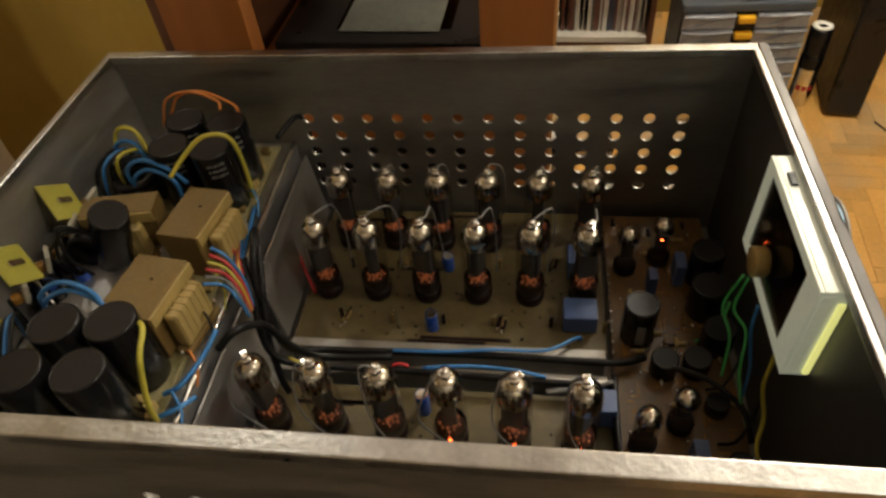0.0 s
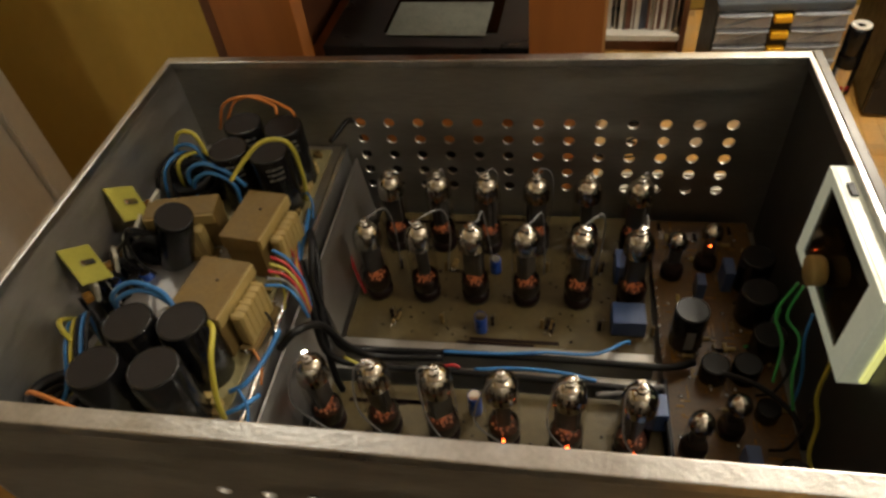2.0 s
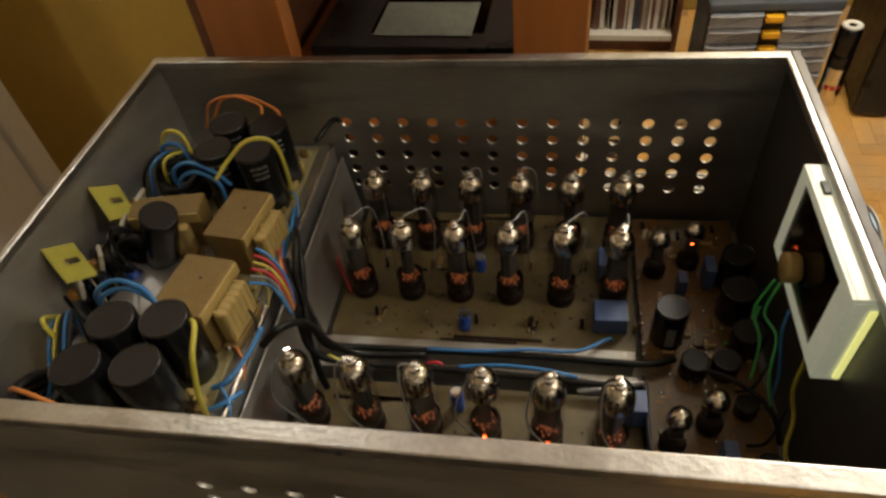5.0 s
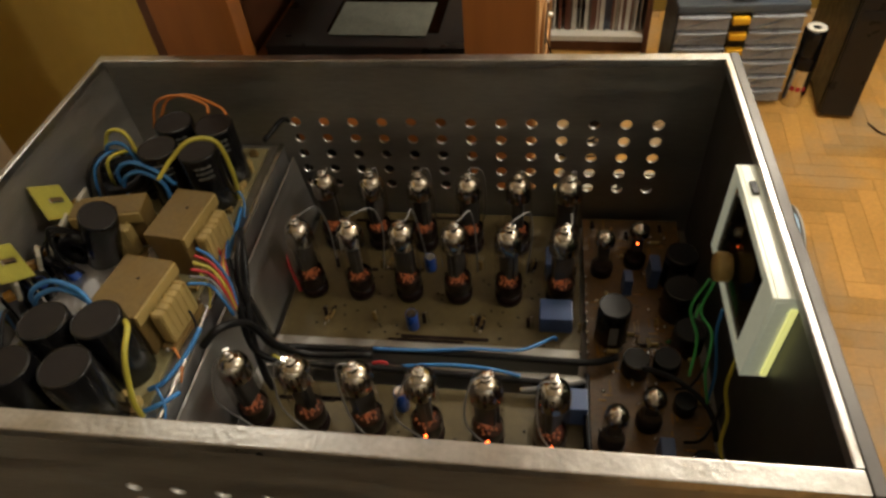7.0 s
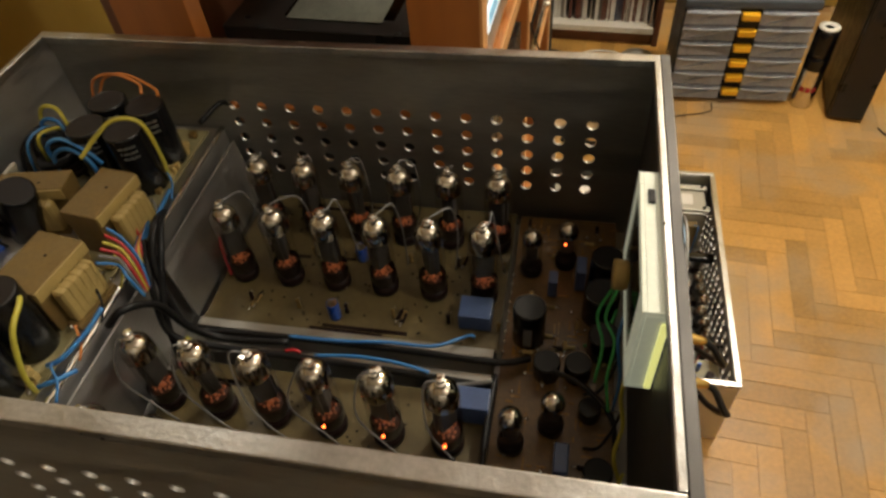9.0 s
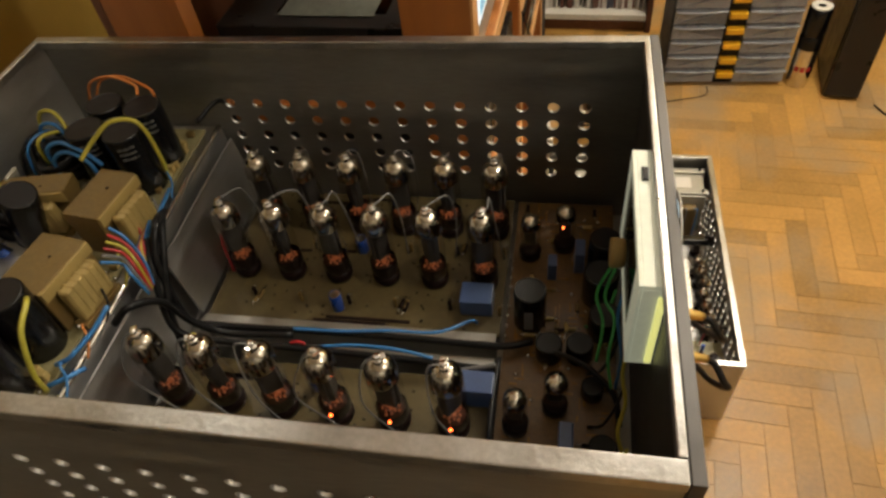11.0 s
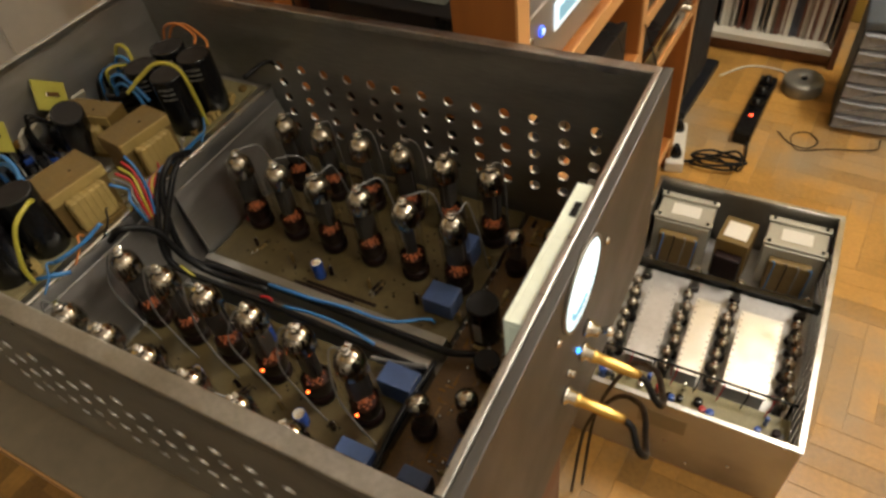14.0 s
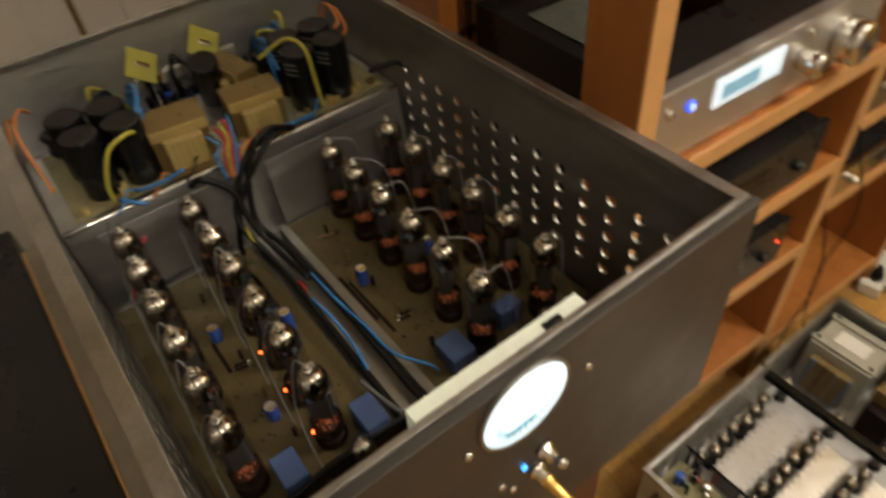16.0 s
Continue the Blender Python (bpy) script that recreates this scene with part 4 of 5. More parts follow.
W("yellow_wire", [(0.212, -0.250, -0.148), (0.222, -0.251, -0.155), (0.232, -0.249, -0.161)], 0.0016, M_YELLOW, "yellow-green wire along the black loom")
W("red_wire", [(0.302, -0.240, -0.169), (0.310, -0.239, -0.1675), (0.317, -0.240, -0.169)], 0.0016, M_RED, "short red wire end on the loom")
W("grey_wire", [(0.440, -0.252, -0.180), (0.475, -0.248, -0.176), (0.498, -0.244, -0.172)], 0.0026, M_GREYWIRE, "grey sleeved wire end on the loom")

# ---- small parts on the boards
for x, y, h in ((0.334, -0.174, 0.023), (0.338, -0.266, 0.028), (0.342, -0.094, 0.020), (0.300, -0.330, 0.018), (0.420, -0.326, 0.018)):
    capacitor("blue_capacitor", x, y, PCB, 0.0062, h, "small blue electrolytic capacitor on the tan board", "blue capacitors", M_BLUECAN, M_SILVER)


def film_cap(x, y, w, d, h, rz=0):
    c = thing("film_capacitor", "blue moulded film capacitor on the board", "capacitor", (x, y, PCB), rz, group="film capacitors")
    part("case", box(bmesh.new(), -w / 2, w / 2, -d / 2, d / 2, 0.001, h, 0.0012), M_BLUEBOX, c)
    for k in (-1, 1):
        part("leg", can(bmesh.new(), 0.0008, 0, 0.0015, 6, Matrix.Translation((k * w * 0.35, 0, 0)), 0.0002), M_SILVER, c)


for v in ((0.477, -0.160, 0.032, 0.026, 0.022), (0.487, -0.262, 0.034, 0.022, 0.027), (0.474, -0.094, 0.016, 0.026, 0.028), (0.576, -0.100, 0.010, 0.022, 0.030),
          (0.549, -0.114, 0.009, 0.016, 0.024), (0.568, -0.304, 0.012, 0.026, 0.024), (0.544, -0.336, 0.026, 0.014, 0.024), (0.488, -0.341, 0.032, 0.022, 0.026)):
    film_cap(*v)
for x, y, r, h in ((0.530, -0.174, 0.0155, 0.050), (0.550, -0.212, 0.0125, 0.022), (0.578, -0.210, 0.0125, 0.022), (0.600, -0.100, 0.016, 0.045), (0.596, -0.140, 0.017, 0.040), (0.600, -0.182, 0.015, 0.030),
                   (0.598, -0.310, 0.012, 0.022), (0.600, -0.345, 0.012, 0.024), (0.590, -0.250, 0.010, 0.016), (0.580, -0.372, 0.012, 0.018)):
    capacitor("driver_capacitor", x, y, PCB, r, h, "black electrolytic capacitor on the amber board", "driver capacitors", M_BLACK, M_CABLE)
part("label_stripe", box(bmesh.new(), -0.004, 0.004, -0.0160, -0.0157, 0.008, 0.034), M_GREYWIRE, [o for o in bpy.data.objects if o.name.startswith("driver_capacitor")][0], "grey stripe")
res = random.Random(21)
for k in range(34):
    x, y = res.uniform(0.514, 0.606), res.uniform(-0.385, -0.02)
    a = res.choice((0, 90))
    t = thing("resistor", "small resistor lying on the amber board", "resistor", (x, y, PCB + 0.0025), a, group="driver board resistors")
    part("body", lathe(bmesh.new(), [(0, -0.005), (0.0018, -0.005), (0.0022, -0.0035), (0.0018, -0.002), (0.0018, 0.002), (0.0022, 0.0035), (0.0018, 0.005), (0, 0.005)], 10, turn_x), res.choice((M_BOBBIN, M_TRAFO, M_SOCKET)), t)
    part("lead", rope(bmesh.new(), [(-0.009, 0, -0.0025), (-0.008, 0, 0), (0.008, 0, 0), (0.009, 0, -0.0025)], 0.0005, 5, 3), M_SILVER, t)
for k in range(16):
    x, y = 0.245 + 0.0522 * (k % 6) + res.uniform(-0.003, 0.003), (-0.165, -0.088, -0.322)[k % 3] + res.uniform(-0.004, 0.004)
    t = thing("resistor", "small brown resistor standing between the tubes", "resistor", (x, y, PCB + 0.0022), 80, group="output board resistors")
    part("body", lathe(bmesh.new(), [(0, -0.006), (0.0018, -0.006), (0.0022, -0.0035), (0.0018, -0.002), (0.0018, 0.002), (0.0022, 0.0035), (0.0018, 0.006), (0, 0.006)], 10, turn_x), res.choice((M_TRAFO, M_SOCKET)), t)
    part("lead", rope(bmesh.new(), [(-0.011, 0, -0.0022), (-0.009, 0, 0), (0.009, 0, 0), (0.011, 0, -0.0022)], 0.0005, 5, 3), M_SILVER, t)
pins = thing("pin_header", "row of bright solder pins on the amber board", "connector")
for k in range(7):
    part("pin", can(bmesh.new(), 0.0012, PCB, PCB + 0.006, 8, Matrix.Translation((0.556 + 0.004 * k, -0.193 - 0.0008 * k, 0)), 0.0004), M_SILVER, pins)
for k in range(9):
    part("pin", can(bmesh.new(), 0.0014, PCB, PCB + 0.005, 8, Matrix.Translation((0.508, -0.100 - 0.012 * k, 0)), 0.0004), M_SILVER, pins)
W("green_wire", [(0.596, -0.205, -0.075), (0.590, -0.212, -0.105), (0.598, -0.228, -0.115), (0.594, -0.248, -0.140), (0.598, -0.262, -0.165)], 0.0013, M_GREEN, "green wire hanging from the meter")
W("green_wire", [(0.594, -0.200, -0.078), (0.584, -0.206, -0.110), (0.590, -0.222, -0.130), (0.586, -0.240, -0.160)], 0.0013, M_GREEN, "green wire hanging from the meter")
W("yellow_wire", [(0.606, -0.262, -0.092), (0.603, -0.270, -0.125), (0.607, -0.282, -0.150), (0.602, -0.300, -0.170), (0.612, -0.325, -0.186)], 0.0018, M_YELLOW, "yellow-green wire hanging from the meter")
W("black_lead", [(0.545, -0.225, -0.172), (0.575, -0.240, -0.166), (0.600, -0.262, -0.172), (0.606, -0.285, -0.186)], 0.0026, M_CABLE, "black lead crossing the amber board")
W("black_lead", [(0.500, -0.235, -0.176), (0.497, -0.300, -0.172), (0.500, -0.385, -0.178)], 0.0026, M_CABLE, "black lead along the edge of the amber board")
W("blue_wire", [(0.602, -0.222, -0.088), (0.600, -0.230, -0.110), (0.606, -0.240, -0.150), (0.604, -0.25, -0.186)], 0.0014, M_BLUE, "blue wire hanging from the meter")

# more wiring over the supply deck and beside the driver board
extra = random.Random(31)
for k in range(7):
    y = -0.10 - 0.036 * k
    mt, cl = ((M_BLUE, "bright blue"), (M_GREYWIRE, "grey"), (M_RED, "dark red"), (M_YELLOW, "yellow-green"), (M_CABLE, "black"), (M_ORANGE, "orange"), (M_BLUE, "bright blue"))[k]
    W("hookup_wire", [(0.148, y, Z + 0.002), (0.156, y - 0.006, Z + 0.012 + extra.uniform(0, 0.008)), (0.163, y - 0.016, Z + 0.008), (0.1655, y - 0.030, Z + 0.001)], 0.0011, mt, cl + " thin wire soldered along the board edge")
for k in range(5):
    x = 0.008 + 0.006 * k
    W("hookup_wire", [(x, -0.262 - 0.006 * k, Z + 0.004), (x + 0.004, -0.275, Z + 0.030 + 0.004 * k), (x + 0.014, -0.300 - 0.004 * k, Z + 0.034), (x + 0.016, -0.330, Z + 0.012), (x + 0.010, -0.350, Z + 0.003)], 0.0017, (M_BLUE, M_YELLOW, M_CABLE, M_BLUE, M_CABLE)[k], "wire looping beside the near capacitors")
for k in range(4):
    x = 0.012 + 0.008 * k
    W("hookup_wire", [(x, -0.118 + 0.004 * k, Z + 0.003), (x + 0.002, -0.100, Z + 0.030 + 0.004 * k), (x + 0.012, -0.075, Z + 0.036), (x + 0.022, -0.060, Z + 0.012)], 0.0018, (M_CABLE, M_BLUE, M_CABLE, M_YELLOW)[k], "wire looping beside the rear capacitors")
for k in range(5):
    y = -0.12 - 0.05 * k
    W("hookup_wire", [(0.606, y, -0.150), (0.600, y - 0.010, -0.165), (0.590, y - 0.020, -0.176), (0.580, y - 0.016, PCB + 0.016)], 0.0014, (M_CABLE, M_GREEN, M_CABLE, M_CABLE, M_YELLOW)[k], "thin wire dropping to the amber board")
term = thing("terminal_strip", "cream terminal strip beside the rear capacitors", "connector", (0.148, -0.062, DB))
for k in range(6):
    part("terminal_post", box(bmesh.new(), -0.004, 0.004, -0.003 + 0.008 * k - 0.03, 0.003 + 0.008 * k - 0.03, 0, 0.007 + 0.002 * (k % 2), 0.0008), M_BOBBIN, term)
W("cable_tie", [(0.340 + 0.005 * math.cos(q), -0.222, -0.174 + 0.005 * math.sin(q)) for q in (0, 1.05, 2.1, 3.15, 4.2, 5.25, 6.3)], 0.0008, M_BLACK, "black cable tie round the loom", "internal wiring", "cable tie")


# ---- shelf cabinet behind the amplifier, its front turned to the open floor
shelf = thing("shelf_cabinet", "open orange-brown wooden shelf cabinet full of hi-fi components", "shelf", (0.43, 0.105, 0), -2.5)
# unseen top height, raised to block bulb light from the floor behind
TOPZ = 1.20


def board(name, x0, x1, y0, y1, z0, z1, edge=True):
    part(name, box(bmesh.new(), x0, x1 - 0.002, y0, y1, z0, z1, 0.001), M_WOOD, shelf)
    # front edges coloured brighter than the boards, as lit
    if edge:
        part("edge_band", box(bmesh.new(), x1 - 0.002, x1 + 0.001, y0 + 0.0005, y1 - 0.0005, z0 + 0.0005, z1 - 0.0005), M_WOODEDGE, shelf, "edge band coloured lighter for the light on it")


board("upright", -0.063, 0.019, 0, 0.030, FLOOR, TOPZ)
board("upright", -0.437, -0.333, 0, 0.030, FLOOR, TOPZ, False)
board("upright", -0.437, 0.004, 0.535, 0.563, FLOOR, TOPZ)
board("upright", -0.437, 0.004, 0.985, 1.012, FLOOR, TOPZ)
part("back_board", box(bmesh.new(), -0.449, -0.4375, 0.0, 1.012, FLOOR, TOPZ), M_STAND, shelf)
for z in (-0.190, -0.390, -0.588, -0.86):
    board("shelf_board", -0.43, 0.006, 0.031, 0.534, z - 0.028, z)
for z in (-0.06, -0.335, -0.515, -0.92):
    board("shelf_board", -0.43, 0.002, 0.564, 0.984, z - 0.026, z)
board("shelf_board", -0.43, 0.006, 0.031, 0.534, 0.26, 0.285)


def in_shelf(name, label, cat, x, y, z):
    ob = thing(name, label, cat)
    ob.matrix_basis = pose(0.43, 0.105, 0, 0, 0, -2.5) @ Matrix.Translation((x, y, z))
    return ob


cd = in_shelf("integrated_amplifier", "silver fronted hi-fi amplifier with blue light and lit display", "amplifier", -0.022, 0.012, -0.190)
part("body", box(bmesh.new(), -0.315, -0.008, 0.050, 0.470, 0.010, 0.100, 0.002), M_BLACKBOX, cd, "black steel case")
part("lid", box(bmesh.new(), -0.24, -0.09, 0.085, 0.43, 0.1002, 0.1015), M_SMOKE, cd, "glossy dark lid window")
part("lid_sticker", box(bmesh.new(), -0.235, -0.105, 0.075, 0.165, 0.1016, 0.1022), mat("grey_green_sticker", (0.10, 0.105, 0.085), 0.35, 0, 0.5, 60), cd, "mottled grey-green sticker")
part("fascia", box(bmesh.new(), -0.006, 0.016, 0.036, 0.484, 0.004, 0.104, 0.003), M_FASCIA, cd, "brushed silver fascia")
part("display", box(bmesh.new(), 0.0162, 0.018, 0.145, 0.270, 0.050, 0.088, 0.001), mat("lit_display", (0.6, 0.7, 0.75), 0.4, 0, 0.1, 60, emit=(0.72, 0.85, 0.95), power=0.9), cd, "pale lit display")
part("display_print", box(bmesh.new(), 0.0182, 0.0186, 0.158, 0.225, 0.058, 0.078), M_DIALMARK, cd, "grey-blue characters")
part("power_light", lathe(bmesh.new(), [(0, 0), (0.0075, 0), (0.0075, 0.002), (0.006, 0.003), (0, 0.003)], 20, Matrix.Translation((0.016, 0.105, 0.072)) @ turn_x), mat("blue_ring_light", (0.1, 0.2, 0.9), 0.3, 0, 0, 30, emit=(0.02, 0.08, 1.0), power=1.6), cd, "bright blue light")
part("power_light_core", lathe(bmesh.new(), [(0, 0), (0.0045, 0), (0.004, 0.001), (0, 0.0012)], 16, Matrix.Translation((0.0192, 0.105, 0.072)) @ turn_x), mat("white_blue_core", (0.7, 0.8, 1.0), 0.3, 0, 0, 30, emit=(0.35, 0.55, 1.0), power=1.4), cd)
part("button", lathe(bmesh.new(), [(0, 0), (0.006, 0), (0.006, 0.003), (0, 0.0035)], 16, Matrix.Translation((0.016, 0.070, 0.075)) @ turn_x), M_SILVER, cd)
part("button", lathe(bmesh.new(), [(0, 0), (0.005, 0), (0.005, 0.003), (0, 0.0035)], 16, Matrix.Translation((0.016, 0.320, 0.085)) @ turn_x), M_SILVER, cd)
for y, r, d in ((0.315, 0.016, 0.030), (0.400, 0.030, 0.034)):
    part("knob", lathe(bmesh.new(), [(0, 0), (r * 0.9, 0), (r * 0.9, 0.004), (r, 0.006), (r, d - 0.003), (r * 0.92, d), (0, d)], 28, Matrix.Translation((0.016, y, 0.052)) @ turn_x), M_SILVER, cd, "turned silver knob")
for x in (-0.28, -0.03):
    for y in (0.08, 0.44):
        part("foot", can(bmesh.new(), 0.016, 0, 0.0105, 14, Matrix.Translation((x, y, 0))), M_BLACK, cd)


def component(label, z, y0, y1, h, depth, face, light=None):
    c = in_shelf("hifi_component", label, "hi-fi", 0, 0, z)
    part("body", box(bmesh.new(), -depth, -0.012, y0, y1, 0.008, h, 0.002), M_BLACKBOX, c)
    part("fascia", box(bmesh.new(), -0.012, 0.000, y0 - 0.004, y1 + 0.004, 0.004, h + 0.003, 0.002), face, c)
    for y in (y0 + 0.05, y1 - 0.06):
        part("knob", lathe(bmesh.new(), [(0, 0), (0.009, 0), (0.008, 0.012), (0, 0.013)], 16, Matrix.Translation((0.0, y, h * 0.5)) @ turn_x), face, c)
    part("tray", box(bmesh.new(), 0.0002, 0.0015, (y0 + y1) / 2 - 0.07, (y0 + y1) / 2 + 0.07, h * 0.55, h * 0.78), M_BLACK, c)
    for y in (y0 + 0.03, y1 - 0.04):
        part("foot", can(bmesh.new(), 0.012, 0, 0.0085, 12, Matrix.Translation((-depth * 0.5, y, 0))), M_BLACK, c)
    if light:
        part("standby_light", lathe(bmesh.new(), [(0, 0), (0.003, 0), (0.002, 0.002), (0, 0.003)], 10, Matrix.Translation((0.0, y1 - 0.02, h * 0.6)) @ turn_x), light, c, "small red light")


component("black cassette deck on the lower shelf", -0.390, 0.06, 0.46, 0.10, 0.33, M_BLACKBOX)
component("black hi-fi component with a red standby light", -0.588, 0.06, 0.46, 0.10, 0.33, M_BLACKBOX, M_LEDRED)
component("slim silver fronted disc player on the shelf", -0.335, 0.580, 0.970, 0.06, 0.30, M_SILVER)
component("slim silver fronted tuner on the shelf", -0.515, 0.580, 0.970, 0.055, 0.30, M_SILVER)
box_tv = in_shelf("turntable", "black turntable with glossy lid on the upper shelf", "turntable", 0, 0, 0.285)
part("plinth", box(bmesh.new(), -0.36, -0.02, 0.07, 0.45, 0.0, 0.09, 0.004), M_BLACKBOX, box_tv)
part("lid", box(bmesh.new(), -0.355, -0.025, 0.075, 0.445, 0.091, 0.13, 0.004), M_SMOKE, box_tv, "smoked lid")
W("black_lead", [(-0.05, 0.30, 0.30), (-0.02, 0.26, 0.10), (0.03, 0.22, -0.20), (0.06, 0.14, -0.60), (0.05, 0.10, FLOOR + 0.006)], 0.003, M_CABLE, "black cable hanging behind the amplifier", "room cables", "cable")
for pts in ([(0.46, 0.66, -0.34), (0.50, 0.70, -0.52), (0.475, 0.73, -0.75), (0.50, 0.80, FLOOR + 0.006), (0.54, 0.86, FLOOR + 0.006)],
            [(0.455, 0.68, -0.52), (0.49, 0.70, -0.70), (0.47, 0.72, -0.90), (0.485, 0.66, FLOOR + 0.006), (0.465, 0.58, FLOOR + 0.006)]):
    W("black_lead", pts, 0.0016, M_CABLE, "thin black mains lead hanging in front of the shelf", "room cables", "cable")

# tower loudspeaker beside the shelf
tower = thing("tower_loudspeaker", "slim dark blue-grey floor loudspeaker on a base plate", "loudspeaker", (0.430, 1.420, FLOOR), -6)
part("base_plate", box(bmesh.new(), -0.13, 0.045, -0.085, 0.245, 0, 0.026, 0.004), M_NAVY, tower)
part("cabinet", box(bmesh.new(), -0.12, 0.015, -0.060, 0.16, 0.026, 1.10, 0.006), M_NAVY, tower)
part("grille", box(bmesh.new(), 0.015, 0.024, -0.050, 0.15, 0.06, 1.08, 0.003), M_CLOTH, tower, "black cloth grille")

# record and disc rack on the far wall
rack = thing("disc_rack", "low white shelved rack packed with discs between brown sides", "shelf", (0.425, 1.765, FLOOR), -3)
part("side_board", box(bmesh.new(), -0.02, 0.0, 0, 0.22, 0, 1.2, 0.002), M_STAND, rack)
part("side_board", box(bmesh.new(), 0.40, 0.42, 0, 0.22, 0, 1.2, 0.002), M_STAND, rack)
part("back_board", box(bmesh.new(), 0.0, 0.40, 0.21, 0.22, 0.06, 1.2), M_STAND, rack)
levels = (0.072, 0.287, 0.50, 0.71)
for z in levels:
    part("shelf_board", box(bmesh.new(), 0.001, 0.399, -0.005, 0.209, z - 0.022, z, 0.001), M_SHELFWHITE, rack, "white shelf board")
part("plinth", box(bmesh.new(), 0.001, 0.399, 0.02, 0.2, 0, 0.05), M_STAND, rack)
rnd = random.Random(5)
discs = []
for z in levels:
    x = 0.006
    while x < 0.385:
        w = rnd.choice((0.006, 0.006, 0.008, 0.010, 0.005))
        h = 0.150 + rnd.uniform(-0.004, 0.015)
        d = new("disc_case", mesh_of("disc_case", box(bmesh.new(), 0, w - 0.0008, 0, 0.12, 0, h), rnd.choice(M_CDS + [M_PAPER, M_PAPER, M_STRIPWHITE])))
        d.matrix_basis = pose(0.425, 1.765, FLOOR, 0, 0, -3) @ Matrix.Translation((x, 0.035 + rnd.uniform(0, 0.012), z))
        tagged(d, "disc case standing upright in the white rack", "disc case", "discs in the rack")
        x += w + (0.0 if rnd.random() < 0.93 else 0.012)
bm = box(bmesh.new(), 0.16, 0.26, 0.02, 0.14, 0.2605, 0.31, 0.003)
bx = solo("orange_box", bm, M_ORANGE, "flat orange box lying in the rack", "box")
bx.matrix_basis = pose(0.425, 1.765, FLOOR, 0, 0, -3) @ Matrix.Translation((0.0, -0.03, 0.327))

# small parts drawer cabinet
dc = thing("drawer_cabinet", "grey small-parts drawer cabinet with a column of yellow handles", "drawer cabinet", (0.868, 1.424, FLOOR), 1)
DW, DH, DD = 0.378, 0.325, 0.20
part("body", box(bmesh.new(), 0.0, DW, 0.012, DD, 0.0, DH, 0.004), M_DRAWERFRAME, dc)
part("lid", box(bmesh.new(), -0.004, DW + 0.004, -0.004, DD + 0.004, DH, DH + 0.028, 0.008), M_DRAWERFRAME, dc, "slate blue lid tray")
part("centre_column", box(bmesh.new(), DW / 2 - 0.030, DW / 2 + 0.030, 0.004, 0.0118, 0.004, DH - 0.004), M_BLACK, dc, "black centre column")
for k in range(6):
    z0 = 0.008 + k * 0.0525
    for x0, x1 in ((0.004, DW / 2 - 0.031), (DW / 2 + 0.031, DW - 0.004)):
        bm = bmesh.new()
        n = 10
        for j in range(n):
            a, b = x0 + (x1 - x0) * j / n, x0 + (x1 - x0) * (j + 1) / n
            sag = lambda x: 0.006 * math.sin(math.pi * (x - x0) / (x1 - x0))
            pts = []
            for x in (a, b):
                pts.append([(x, 0.0118, z0), (x, -0.004, z0 + 0.003), (x, 0.001, z0 + 0.040), (x, -0.014 - sag(x), z0 + 0.044), (x, -0.013 - sag(x), z0 + 0.048), (x, 0.0118, z0 + 0.049)])
            va = [bm.verts.new(p) for p in pts[0]]
            vb = [bm.verts.new(p) for p in pts[1]]
            for q in range(5):
                bm.faces.new((va[q], vb[q], vb[q + 1], va[q + 1]))
        bmesh.ops.remove_doubles(bm, verts=bm.verts, dist=1e-6)
        bmesh.ops.holes_fill(bm, edges=[e for e in bm.edges if e.is_boundary])
        part("drawer", bm, M_DRAWER, dc, "grey translucent drawer")
    part("handle", box(bmesh.new(), DW / 2 - 0.026, DW / 2 + 0.026, -0.020, 0.0038, z0 + 0.024, z0 + 0.045, 0.005), M_HANDLE, dc, "rounded yellow handle")
TOP = FLOOR + DH + 0.028
solo("blue_tool_case", box(bmesh.new(), 1.06, 1.21, 1.46, 1.60, TOP, TOP + 0.05, 0.008), M_BLUEPLASTIC, "bright blue plastic case on the drawer cabinet", "case")
solo("yellow_tape_measure", box(bmesh.new(), 0.985, 1.035, 1.455, 1.50, TOP, TOP + 0.03, 0.008), M_HANDLE, "yellow plastic tool on the drawer cabinet", "tool")
bm = bmesh.new()
gr = [[bm.verts.new((1.030 + 0.012 * i, 1.435 + 0.012 * j, TOP + 0.012 + 0.012 * noise.noise((i * 0.6, j * 0.6, 3)))) for j in range(7)] for i in range(7)]
for i in range(6):
    for j in range(6):
        bm.faces.new((gr[i][j], gr[i + 1][j], gr[i + 1][j + 1], gr[i][j + 1]))
bmesh.ops.solidify(bm, geom=bm.faces, thickness=0.008)
solo("crumpled_bag", bm, M_PAPER, "crumpled pale plastic bag on the drawer cabinet", "bag")

spray = thing("spray_can", "spray can with black cap, silver body and red print", "spray can", (1.290, 1.437, FLOOR))
part("can_body", lathe(bmesh.new(), [(0, 0), (0.029, 0), (0.030, 0.004), (0.030, 0.125), (0.026, 0.133), (0, 0.133)], 28), M_SILVER, spray, "silver body")
part("upper_sleeve", lathe(bmesh.new(), [(0.0302, 0.100), (0.0306, 0.101), (0.0306, 0.128), (0.0275, 0.134)], 28), M_BLACK, spray)
part("cap", lathe(bmesh.new(), [(0.028, 0.134), (0.030, 0.136), (0.030, 0.195), (0.027, 0.200), (0.024, 0.200), (0.024, 0.190), (0, 0.190)], 28), M_BLACK, spray, "dark cap")
part("cap_ring", lathe(bmesh.new(), [(0.011, 0.200), (0.0265, 0.2005), (0.0265, 0.203), (0.011, 0.203), (0.011, 0.200)], 28), M_PAPER, spray, "white ring on top")
bm = bmesh.new()
